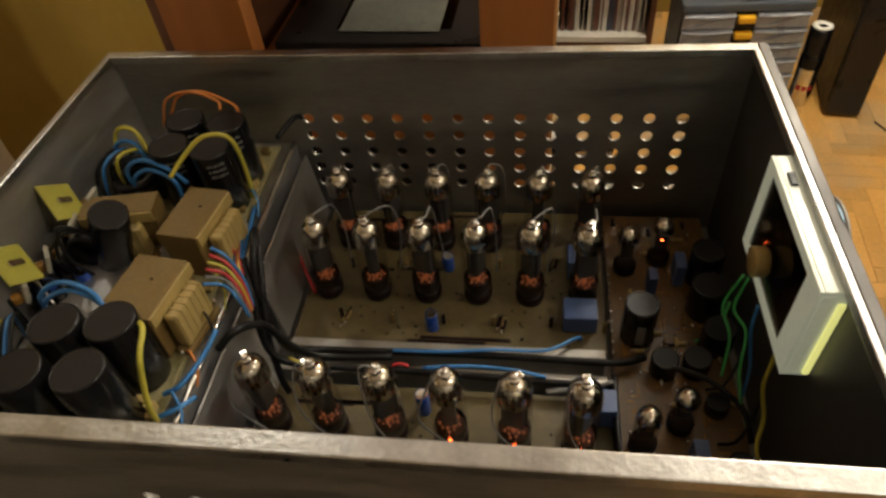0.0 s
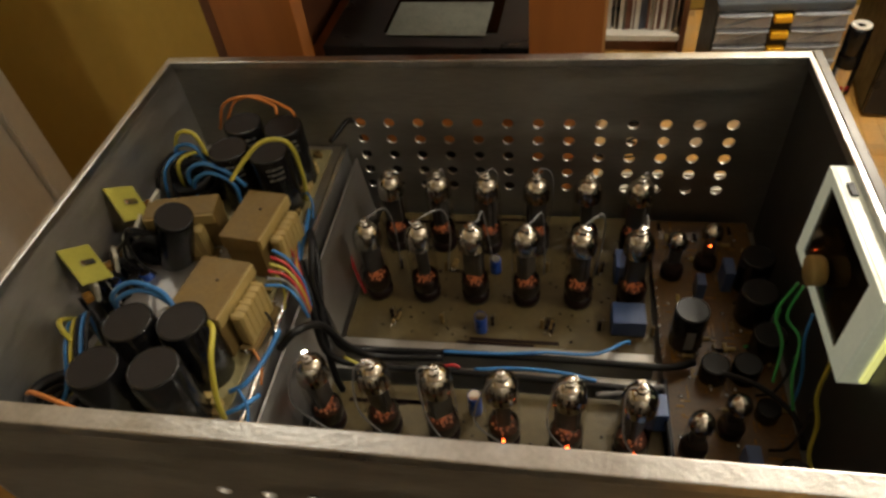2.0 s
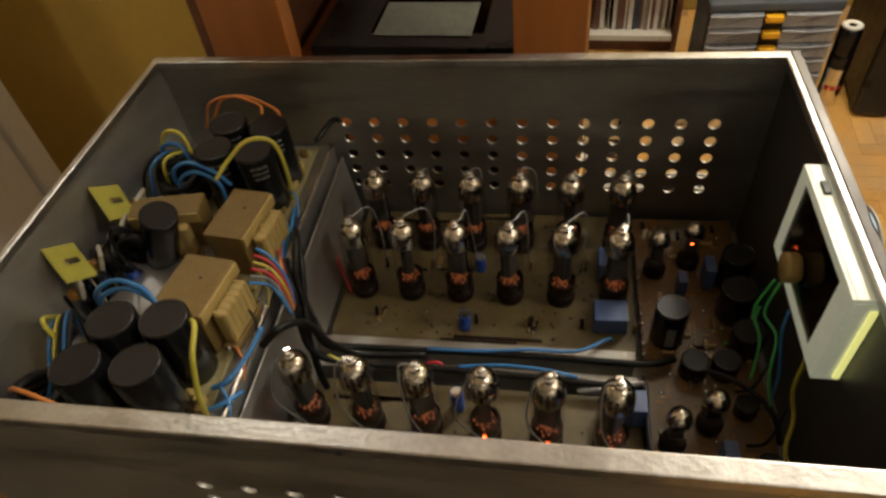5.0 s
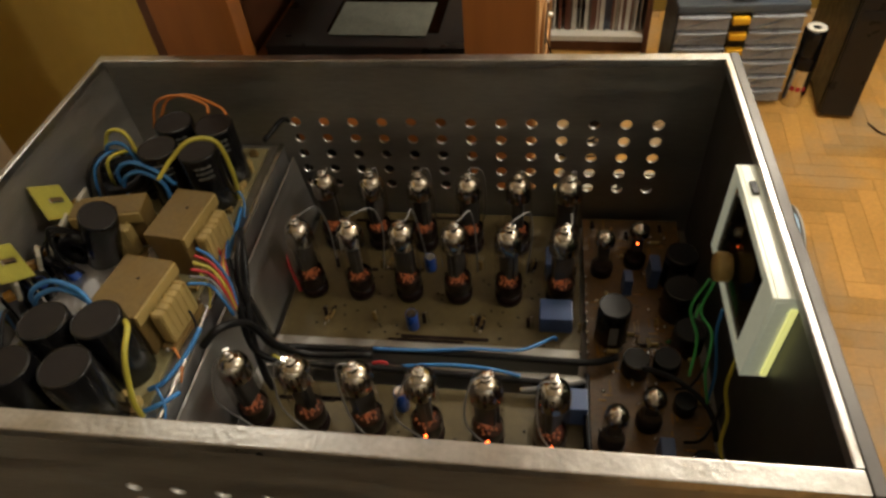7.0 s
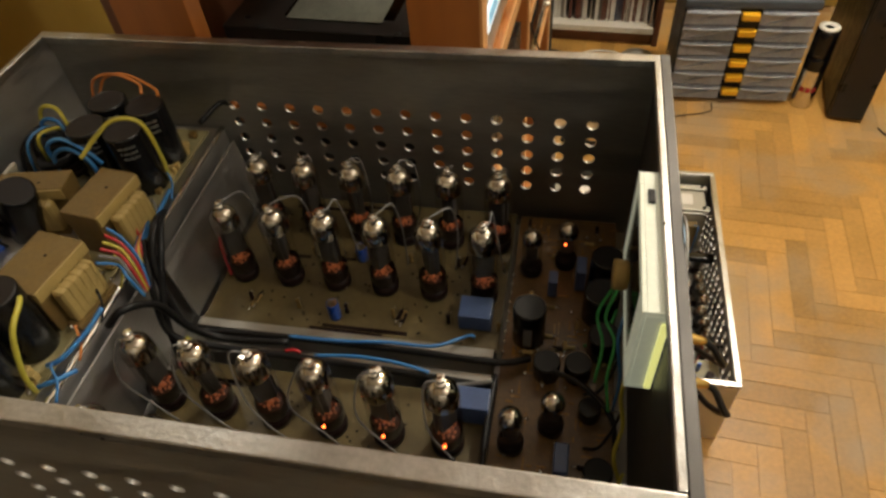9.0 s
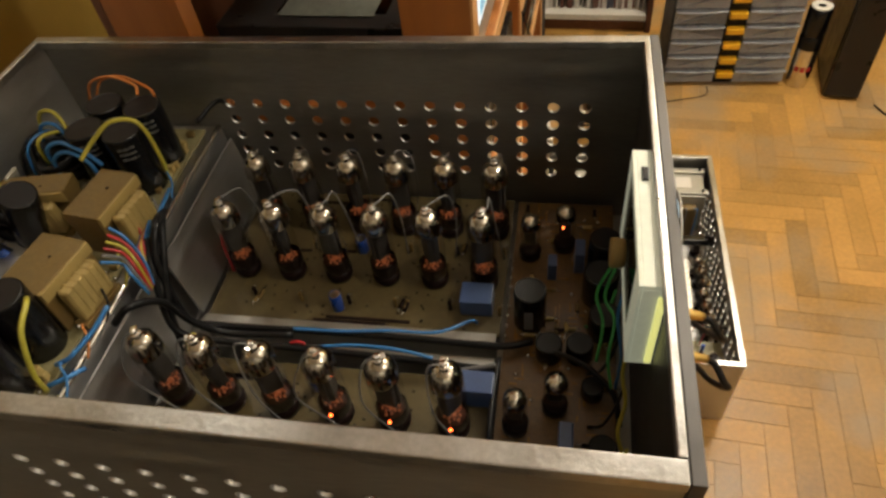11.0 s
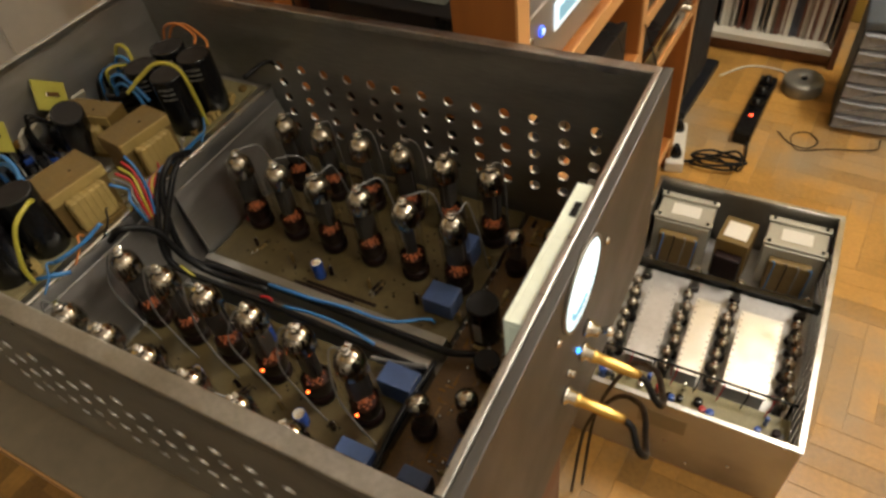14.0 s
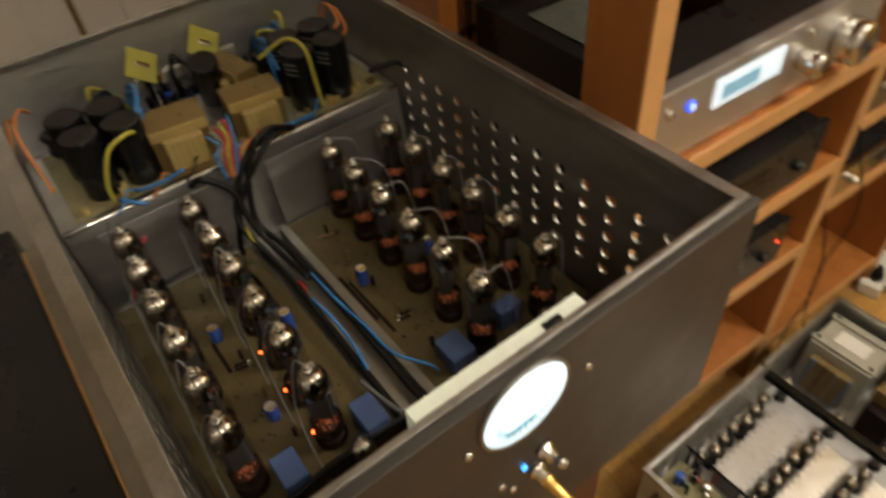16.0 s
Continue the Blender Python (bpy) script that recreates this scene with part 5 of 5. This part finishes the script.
for k in range(3):
    box(bm, 0.0302, 0.0306, -0.006, 0.006, 0.045 + k * 0.0, 0.057, 0, Matrix.Rotation(radians(-130 + k * 30), 4, "Z"))
part("print_block", bm, M_RED, spray, "red print")

for o in spray.children:
    o.data.transform(Matrix.Diagonal((1.12, 1.12, 1.34, 1)))

sub = thing("computer_tower", "black boxy computer tower standing on the parquet", "computer", (1.350, 1.365, FLOOR), -8)
part("case_body", box(bmesh.new(), 0, 0.105, 0.0, 0.42, 0.012, 0.425, 0.004), M_NAVY, sub)
part("front_bezel", box(bmesh.new(), 0.003, 0.102, -0.016, -0.0005, 0.012, 0.422, 0.006), M_BLACKBOX, sub)
part("drive_slot", box(bmesh.new(), 0.015, 0.09, -0.019, -0.0162, 0.34, 0.37, 0.002), M_NAVY, sub)
for x in (0.02, 0.085):
    for y in (0.03, 0.38):
        part("foot", can(bmesh.new(), 0.014, 0, 0.0125, 12, Matrix.Translation((x, y, 0))), M_BLACK, sub)
wall_shelf = thing("wooden_box", "brown wooden cabinet side at the edge of the room", "cabinet", (1.75, 1.50, FLOOR), -15)
part("carcass", box(bmesh.new(), 0, 0.5, 0, 0.4, 0, 0.6, 0.003), M_STAND, wall_shelf)
part("front_door", box(bmesh.new(), 0.004, 0.496, -0.018, -0.001, 0.02, 0.59, 0.002), M_STAND, wall_shelf)

# mains sockets and cables on the floor
strip = thing("socket_strip", "white mains socket strip with black plugs on the parquet", "socket strip", (0.480, 1.172, FLOOR), 10)
part("strip_body", box(bmesh.new(), -0.026, 0.026, -0.100, 0.100, 0, 0.036, 0.006), M_STRIPWHITE, strip)
for y in (-0.062, 0.0, 0.062):
    part("socket_well", lathe(bmesh.new(), [(0.019, 0.0362), (0.021, 0.037), (0.022, 0.0362)], 20, Matrix.Translation((0, y, 0))), M_STRIPWHITE, strip)
for y in (-0.062, 0.062):
    part("plug", lathe(bmesh.new(), [(0, 0.036), (0.018, 0.036), (0.017, 0.048), (0.011, 0.062), (0.006, 0.075), (0, 0.076)], 18, Matrix.Translation((0, y, 0))), M_BLACK, strip, "black mains plug")
bar = thing("power_strip", "black power strip with a lit red switch and plugs", "socket strip", (0.658, 1.430, FLOOR), -4)
part("strip_body", box(bmesh.new(), -0.026, 0.026, -0.165, 0.165, 0, 0.038, 0.007), M_BLACK, bar)
part("switch", box(bmesh.new(), -0.005, 0.005, -0.070, -0.060, 0.038, 0.041, 0.001), M_LEDRED, bar, "glowing red switch")
for y in (-0.01, 0.055, 0.12):
    part("plug", lathe(bmesh.new(), [(0, 0.038), (0.018, 0.038), (0.017, 0.05), (0.010, 0.064), (0, 0.066)], 18, Matrix.Translation((0, y, 0))), M_BLACK, bar)
reel = thing("round_transformer", "round dull metal transformer on the parquet", "transformer", (0.768, 1.602, FLOOR))
part("body", lathe(bmesh.new(), [(0, 0), (0.056, 0), (0.060, 0.005), (0.060, 0.039), (0.056, 0.045), (0.018, 0.045), (0.016, 0.042), (0, 0.042)], 36), M_POTMETAL, reel)
part("bolt", lathe(bmesh.new(), [(0, 0.042), (0.009, 0.042), (0.009, 0.050), (0.005, 0.051), (0, 0.052)], 6), M_BLACK, reel)
f = FLOOR + 0.004
coil = [(0.646, 1.06, f + 0.015)] + [(0.600 + 0.055 * math.cos(a * 0.9) + 0.01 * math.sin(a), 0.935 + 0.024 * math.sin(a * 0.9), f + 0.002 * a) for a in range(0, 24, 2)] + [(0.53, 0.925, f + 0.01), (0.505, 0.93, f + 0.05)]

def lay(pts):
    """spread the floor cables over the boards"""
    return [(1.215 * x + 0.026 * y - 0.149, 0.093 * x + 1.291 * y - 0.124, z) for x, y, z in pts]


W("coiled_cable", lay(coil), 0.0038, M_CABLE, "black mains cable coiled on the parquet", "room cables", "cable")
W("floor_cable", lay([(0.705, 1.10, f), (0.74, 1.06, f), (0.78, 1.05, f), (0.80, 1.08, f), (0.77, 1.11, f), (0.74, 1.09, f), (0.76, 1.04, f), (0.83, 1.06, f), (0.92, 1.08, f), (0.93, 1.12, f)]), 0.0015, M_CABLE, "thin dark cable looping on the parquet", "room cables", "cable")
W("floor_cable", lay([(0.52, 1.30, f), (0.58, 1.36, f), (0.66, 1.36, f), (0.72, 1.30, f + 0.01)]), 0.003, M_STRIPWHITE, "white cable on the parquet", "room cables", "cable")
W("floor_cable", lay([(1.33, 1.02, f), (1.36, 0.97, f), (1.43, 0.97, f), (1.46, 1.03, f), (1.45, 1.12, f + 0.04), (1.47, 1.2, f + 0.2)]), 0.0022, M_CABLE, "dark cable beside the computer tower", "room cables", "cable")

# plain low black box, added to fill the dark area beside the stand
blackbox = thing("black_cabinet", "low black box added to fill the dark area beside the amplifier stand", "cabinet", (0, 0, FLOOR))
part("carcass", box(bmesh.new(), -0.55, 0.60, -1.15, -0.52, 0.02, 0.50, 0.006), M_BLACKBOX, blackbox)
part("plinth", box(bmesh.new(), -0.53, 0.58, -1.13, -0.54, 0.0, 0.0195), M_BLACKBOX, blackbox)

# ---- the second amplifier, open on the floor
AX0, AX1, AY0, AY1, AZ0, AZ1 = 0.513, 0.917, 0.188, 0.798, FLOOR, -0.810
amp = thing("second_amplifier", "matching open aluminium amplifier chassis standing on the parquet", "amplifier")
part("near_wall", box(bmesh.new(), AX0, AX1, AY0, AY0 + 0.003, AZ0 + 0.002, AZ1 - 0.004), M_ALU, amp)
part("back_wall", box(bmesh.new(), AX0, AX1, AY1 - 0.003, AY1, AZ0 + 0.002, AZ1 - 0.004), M_ALU_DARK, amp)
for x in (AX0, AX1 - 0.003):
    bm = panel_with_holes(AY0 + 0.004, AY1 - 0.004, AZ0 + 0.002, AZ1 - 0.004, 0.003, [AY0 + 0.06 + 0.0316 * k for k in range(16)], [AZ0 + 0.06 + 0.0216 * k for k in range(6)], 0.0075)
    bmesh.ops.transform(bm, matrix=Matrix.Translation((x + 0.003, 0, 0)) @ Matrix.Rotation(radians(90), 4, "Z"), verts=bm.verts)
    part("side_wall", bm, M_ALU_DARK, amp, "drilled side wall")
part("floor_plate", box(bmesh.new(), AX0 + 0.003, AX1 - 0.003, AY0 + 0.003, AY1 - 0.003, AZ0, AZ0 + 0.004), M_ALU_DARK, amp)
for x0, x1, y0, y1 in ((AX0 - 0.002, AX1 + 0.002, AY0 - 0.003, AY0 + 0.008), (AX0 - 0.002, AX1 + 0.002, AY1 - 0.008, AY1 + 0.003), (AX0 - 0.002, AX0 + 0.007, AY0 + 0.0085, AY1 - 0.0085), (AX1 - 0.009, AX1 + 0.003, AY0 + 0.0085, AY1 - 0.0085)):
    part("rim_strip", box(bmesh.new(), x0, x1, y0, y1, AZ1 - 0.008, AZ1, 0.001), M_RIM, amp, "bright filed aluminium edge")
for x, z in ((0.61, -0.90), (0.70, -0.94), (0.82, -0.95), (0.748, -0.999)):
    part("screw", lathe(bmesh.new(), [(0, 0), (0.004, 0), (0.003, 0.003), (0, 0.0035)], 12, Matrix.Translation((x, AY0, z)) @ Matrix.Rotation(radians(90), 4, "X")), M_SILVER, amp)
part("grey_marking", box(bmesh.new(), 0.64, 0.73, AY0 - 0.0006, AY0, -0.90, -0.85), M_ALU_DARK, amp, "faint grey marking")
AD = -0.965
part("inner_deck", box(bmesh.new(), AX0 + 0.006, AX1 - 0.006, AY0 + 0.012, AY1 - 0.012, AD - 0.004, AD), M_ALU, amp, "bright aluminium inner deck")
part("cross_bar", box(bmesh.new(), AX0 + 0.0031, AX1 - 0.0031, 0.562, 0.578, -0.886, -0.868, 0.001), M_BLACK, amp, "black cross bar")
part("deck_post", box(bmesh.new(), AX0 + 0.02, AX1 - 0.02, AY0 + 0.02, AY0 + 0.03, AZ0 + 0.004, AD - 0.004), M_ALU_DARK, amp)
part("deck_post", box(bmesh.new(), AX0 + 0.02, AX1 - 0.02, AY1 - 0.03, AY1 - 0.02, AZ0 + 0.004, AD - 0.004), M_ALU_DARK, amp)


def mains_transformer(x, y, w, d, label):
    t = thing("mains_transformer", label, "transformer", (x, y, AD), group="mains transformers")
    core = part("core", box(bmesh.new(), -w / 2, w / 2, -d / 2, d / 2, 0.0, 0.122, 0.002), M_CREAMPLATE, t, "grey-beige core")
    for s in (-1, 1):
        part("clamp", box(bmesh.new(), -w / 2 - 0.004, w / 2 + 0.004, s * d * 0.38 - 0.008, s * d * 0.38 + 0.008, 0.1222, 0.130, 0.002), M_CREAMPLATE, t, "beige clamp")
        for q in (-1, 1):
            part("bolt", can(bmesh.new(), 0.004, 0.130, 0.135, 6, Matrix.Translation((q * w * 0.44, s * d * 0.38, 0))), M_BLACK, t)
    part("rating_label", box(bmesh.new(), -w * 0.26, w * 0.26, -d * 0.19, d * 0.19, 0.1222, 0.1230), M_PAPER, core, "white paper label")
    part("winding", box(bmesh.new(), -w * 0.36, w * 0.36, -d / 2 - 0.022, -d / 2 - 0.0005, 0.004, 0.100, 0.006), M_TRAFO, t, "brown taped winding")
    for k in range(4):
        part("lead", rope(bmesh.new(), [(-w * 0.3 + k * w * 0.2, -d / 2 - 0.018, 0.098), (-w * 0.3 + k * w * 0.2 + 0.006, -d / 2 - 0.030, 0.104), (-w * 0.28 + k * w * 0.2, -d / 2 - 0.042, 0.050), (-w * 0.3 + k * w * 0.2, -d / 2 - 0.044, 0.001)], 0.0016, 6, 5), (M_BLUE, M_SOCKET, M_GREYWIRE, M_BLUE)[k], t)


mains_transformer(0.594, 0.733, 0.125, 0.100, "large grey mains transformer with white label in the floor amplifier")
mains_transformer(0.838, 0.733, 0.125, 0.100, "large grey mains transformer with white label in the floor amplifier")
mid = thing("filter_choke", "smaller brown choke with white label between the transformers", "transformer", (0.716, 0.710, AD), -6)
part("core", box(bmesh.new(), -0.036, 0.036, -0.042, 0.042, 0, 0.120, 0.002), M_TRAFO, mid)
part("rating_label", box(bmesh.new(), -0.026, 0.026, -0.026, 0.026, 0.1202, 0.1210), M_PAPER, mid, "white paper label")
part("winding", box(bmesh.new(), -0.030, 0.030, -0.068, -0.0425, 0, 0.090, 0.006), M_SOCKET, mid)
for x0, x1, lbl in ((0.570, 0.634, "dull grey screening plate"), (0.676, 0.726, "polished screening plate"), (0.770, 0.856, "polished screening plate")):
    pl = thing("screening_plate", lbl + " on the floor amplifier deck", "plate", group="screening plates")
    part("plate", box(bmesh.new(), x0, x1, 0.330, 0.535, AD + 0.058, AD + 0.061, 0.001), M_MIRRORPLATE if "polished" in lbl else M_ALU, pl)
    part("plate_leg", box(bmesh.new(), x0 + 0.004, x1 - 0.004, 0.340, 0.345, AD, AD + 0.058), M_ALU_DARK, pl)
    part("plate_leg", box(bmesh.new(), x0 + 0.004, x1 - 0.004, 0.515, 0.520, AD, AD + 0.058), M_ALU_DARK, pl)
    for k in range(12):
        for xx in (x0 + 0.004, x1 - 0.004):
            part("rivet", lathe(bmesh.new(), [(0, 0), (0.0018, 0), (0, 0.0012)], 6, Matrix.Translation((xx, 0.338 + 0.0170 * k, AD + 0.061))), M_BLACK, pl)
# unlit tubes of the second amplifier
dark = thing("unlit_tube", "unlit glass tube with silver dome in the floor amplifier", "vacuum tube", group="floor amplifier tubes")
part("socket", can(bmesh.new(), 0.0125, 0, 0.012, 14), M_SOCKET, dark)
part("anode", box(bmesh.new(), -0.008, 0.008, -0.005, 0.005, 0.014, 0.050, 0.001), M_ANODE, dark)
part("glass_envelope", lathe(bmesh.new(), [(0.011, 0.012), (0.0132, 0.016), (0.0132, 0.058), (0.0105, 0.066), (0.005, 0.070), (0, 0.071)], 16), M_GLASS, dark)
part("getter_flash", lathe(bmesh.new(), [(0.0126, 0.056), (0.0126, 0.0575), (0.010, 0.0655), (0.0046, 0.0692), (0, 0.070)], 16), M_GETTER, dark)
part("top_cap", can(bmesh.new(), 0.003, 0.071, 0.078, 10, None, 0.0006), M_SILVER, dark)
for xi, x in enumerate((0.545, 0.655, 0.748, 0.885)):
    for k in range(7):
        copy_thing(dark, pose(x + 0.004 * ((k * 5 + xi) % 3 - 1), 0.335 + 0.0335 * k, AD, 0, 0, 40 * k))
    copy_thing(dark, pose(x + 0.004, 0.606, AD, 0, 0, 10))
for o in list(dark.children_recursive) + [dark]:
    bpy.data.objects.remove(o)
fb = thing("input_board", "pale green circuit board with small parts in the floor amplifier", "circuit board")
part("board", box(bmesh.new(), AX0 + 0.010, AX1 - 0.012, AY0 + 0.014, 0.300, AD + 0.060, AD + 0.063), M_BOARD_CREAM, fb)
part("board_post", box(bmesh.new(), AX0 + 0.03, AX1 - 0.03, AY0 + 0.03, 0.28, AD, AD + 0.060), M_ALU_DARK, fb)
part("black_rod", rope(bmesh.new(), [(AX0 + 0.010, 0.304, AD + 0.112), (0.70, 0.304, AD + 0.112), (AX1 - 0.012, 0.304, AD + 0.112)], 0.0028), M_BLACK, fb, "black rod")
for x in (AX0 + 0.02, AX1 - 0.022):
    part("rod_post", box(bmesh.new(), x - 0.003, x + 0.003, 0.301, 0.307, AD, AD + 0.110), M_BLACK, fb)
rnd = random.Random(12)
for k in range(30):
    x, y = rnd.uniform(AX0 + 0.02, AX1 - 0.025), rnd.uniform(AY0 + 0.022, 0.290)
    r, h = rnd.uniform(0.003, 0.009), rnd.uniform(0.008, 0.030)
    part("component", can(bmesh.new(), r, AD + 0.063, AD + 0.063 + h, 12, Matrix.Translation((x, y, 0)), 0.0008), rnd.choice((M_BLACK, M_BLACK, M_SILVER, M_RED, M_BLUECAN, M_SOCKET, M_GREYWIRE)), fb)
for k in range(8):
    x = AX0 + 0.03 + 0.045 * k
    W("red_wire" if k % 2 else "black_lead", [(x, 0.290, AD + 0.063), (x + 0.006, 0.297, AD + 0.100), (x + 0.004, 0.312, AD + 0.104), (x - 0.006, 0.335, AD + 0.060), (x - 0.006, 0.350, AD + 0.002)], 0.0014, M_RED if k % 2 else M_CABLE, "thin wire running from the board to the tubes", "floor amplifier wiring")

# ---- parquet: herringbone planks
PW, PN = 0.052, 5
PL = PW * PN
GAP = 0.0004


def plank_mesh(name, lx, ly):
    bm = bmesh.new()
    e = 0.0003
    top = [bm.verts.new(p) for p in ((e, e, 0), (lx - e, e, 0), (lx - e, ly - e, 0), (e, ly - e, 0))]
    mid_ = [bm.verts.new(p) for p in ((0, 0, -0.0006), (lx, 0, -0.0006), (lx, ly, -0.0006), (0, ly, -0.0006))]
    low = [bm.verts.new(p) for p in ((0, 0, -0.006), (lx, 0, -0.006), (lx, ly, -0.006), (0, ly, -0.006))]
    bm.faces.new(top)
    for a, b in ((mid_, top), (low, mid_)):
        for k in range(4):
            bm.faces.new((a[k], a[(k + 1) % 4], b[(k + 1) % 4], b[k]))
    return bm


flat_m = mesh_of("plank", plank_mesh("plank", PL - GAP, PW - GAP), M_PLANK)
tall_m = mesh_of("plank", plank_mesh("plank", PW - GAP, PL - GAP), M_PLANK)
verts, faces = [], []
cnt = 0
turn_floor = Matrix.Rotation(radians(-4), 4, "Z")
prnd = random.Random(2)
for i in range(-85, 110):
    for j in range(-12, 13):
        for kind in (0, 1):
            if kind == 0:
                x, y = (i + 2 * PN * j) * PW, i * PW
                lx, ly = PL - GAP, PW - GAP
            else:
                x, y = i * PW, (i - 2 * PN + 1 + 2 * PN * j) * PW
                lx, ly = PW - GAP, PL - GAP
            p = turn_floor @ Vector((x + lx / 2, y + ly / 2, 0))
            if not (XL - 0.05 < p.x < XR - 0.05 and YN + 0.05 < p.y < YF - 0.05):
                continue
            o = turn_floor @ Vector((x, y, 0))
            dz = prnd.uniform(-0.0004, 0.0)
            if 0.40 < p.x < 1.80 and 0.0 < p.y < 1.60 and cnt < 300:
                ob = new("plank", tall_m if kind else flat_m)
                ob.parent = floor
                ob.matrix_basis = Matrix.Translation((o.x, o.y, FLOOR + dz)) @ turn_floor
                cnt += 1
            else:
                b = len(verts)
                for cx, cy, cz in ((0, 0, -0.006), (lx, 0, -0.006), (lx, ly, -0.006), (0, ly, -0.006), (0, 0, 0), (lx, 0, 0), (lx, ly, 0), (0, ly, 0)):
                    q = turn_floor @ Vector((x + cx, y + cy, 0))
                    verts.append((q.x, q.y, FLOOR + dz + cz))
                faces += [tuple(b + k for k in f_) for f_ in ((4, 5, 6, 7), (0, 1, 5, 4), (1, 2, 6, 5), (2, 3, 7, 6), (3, 0, 4, 7))]
me = bpy.data.meshes.new("planks")
me.from_pydata(verts, [], faces)
me.materials.append(M_PLANK)
rest = new("planks", me)
rest.parent = floor
tagged(rest, kind="stuff")
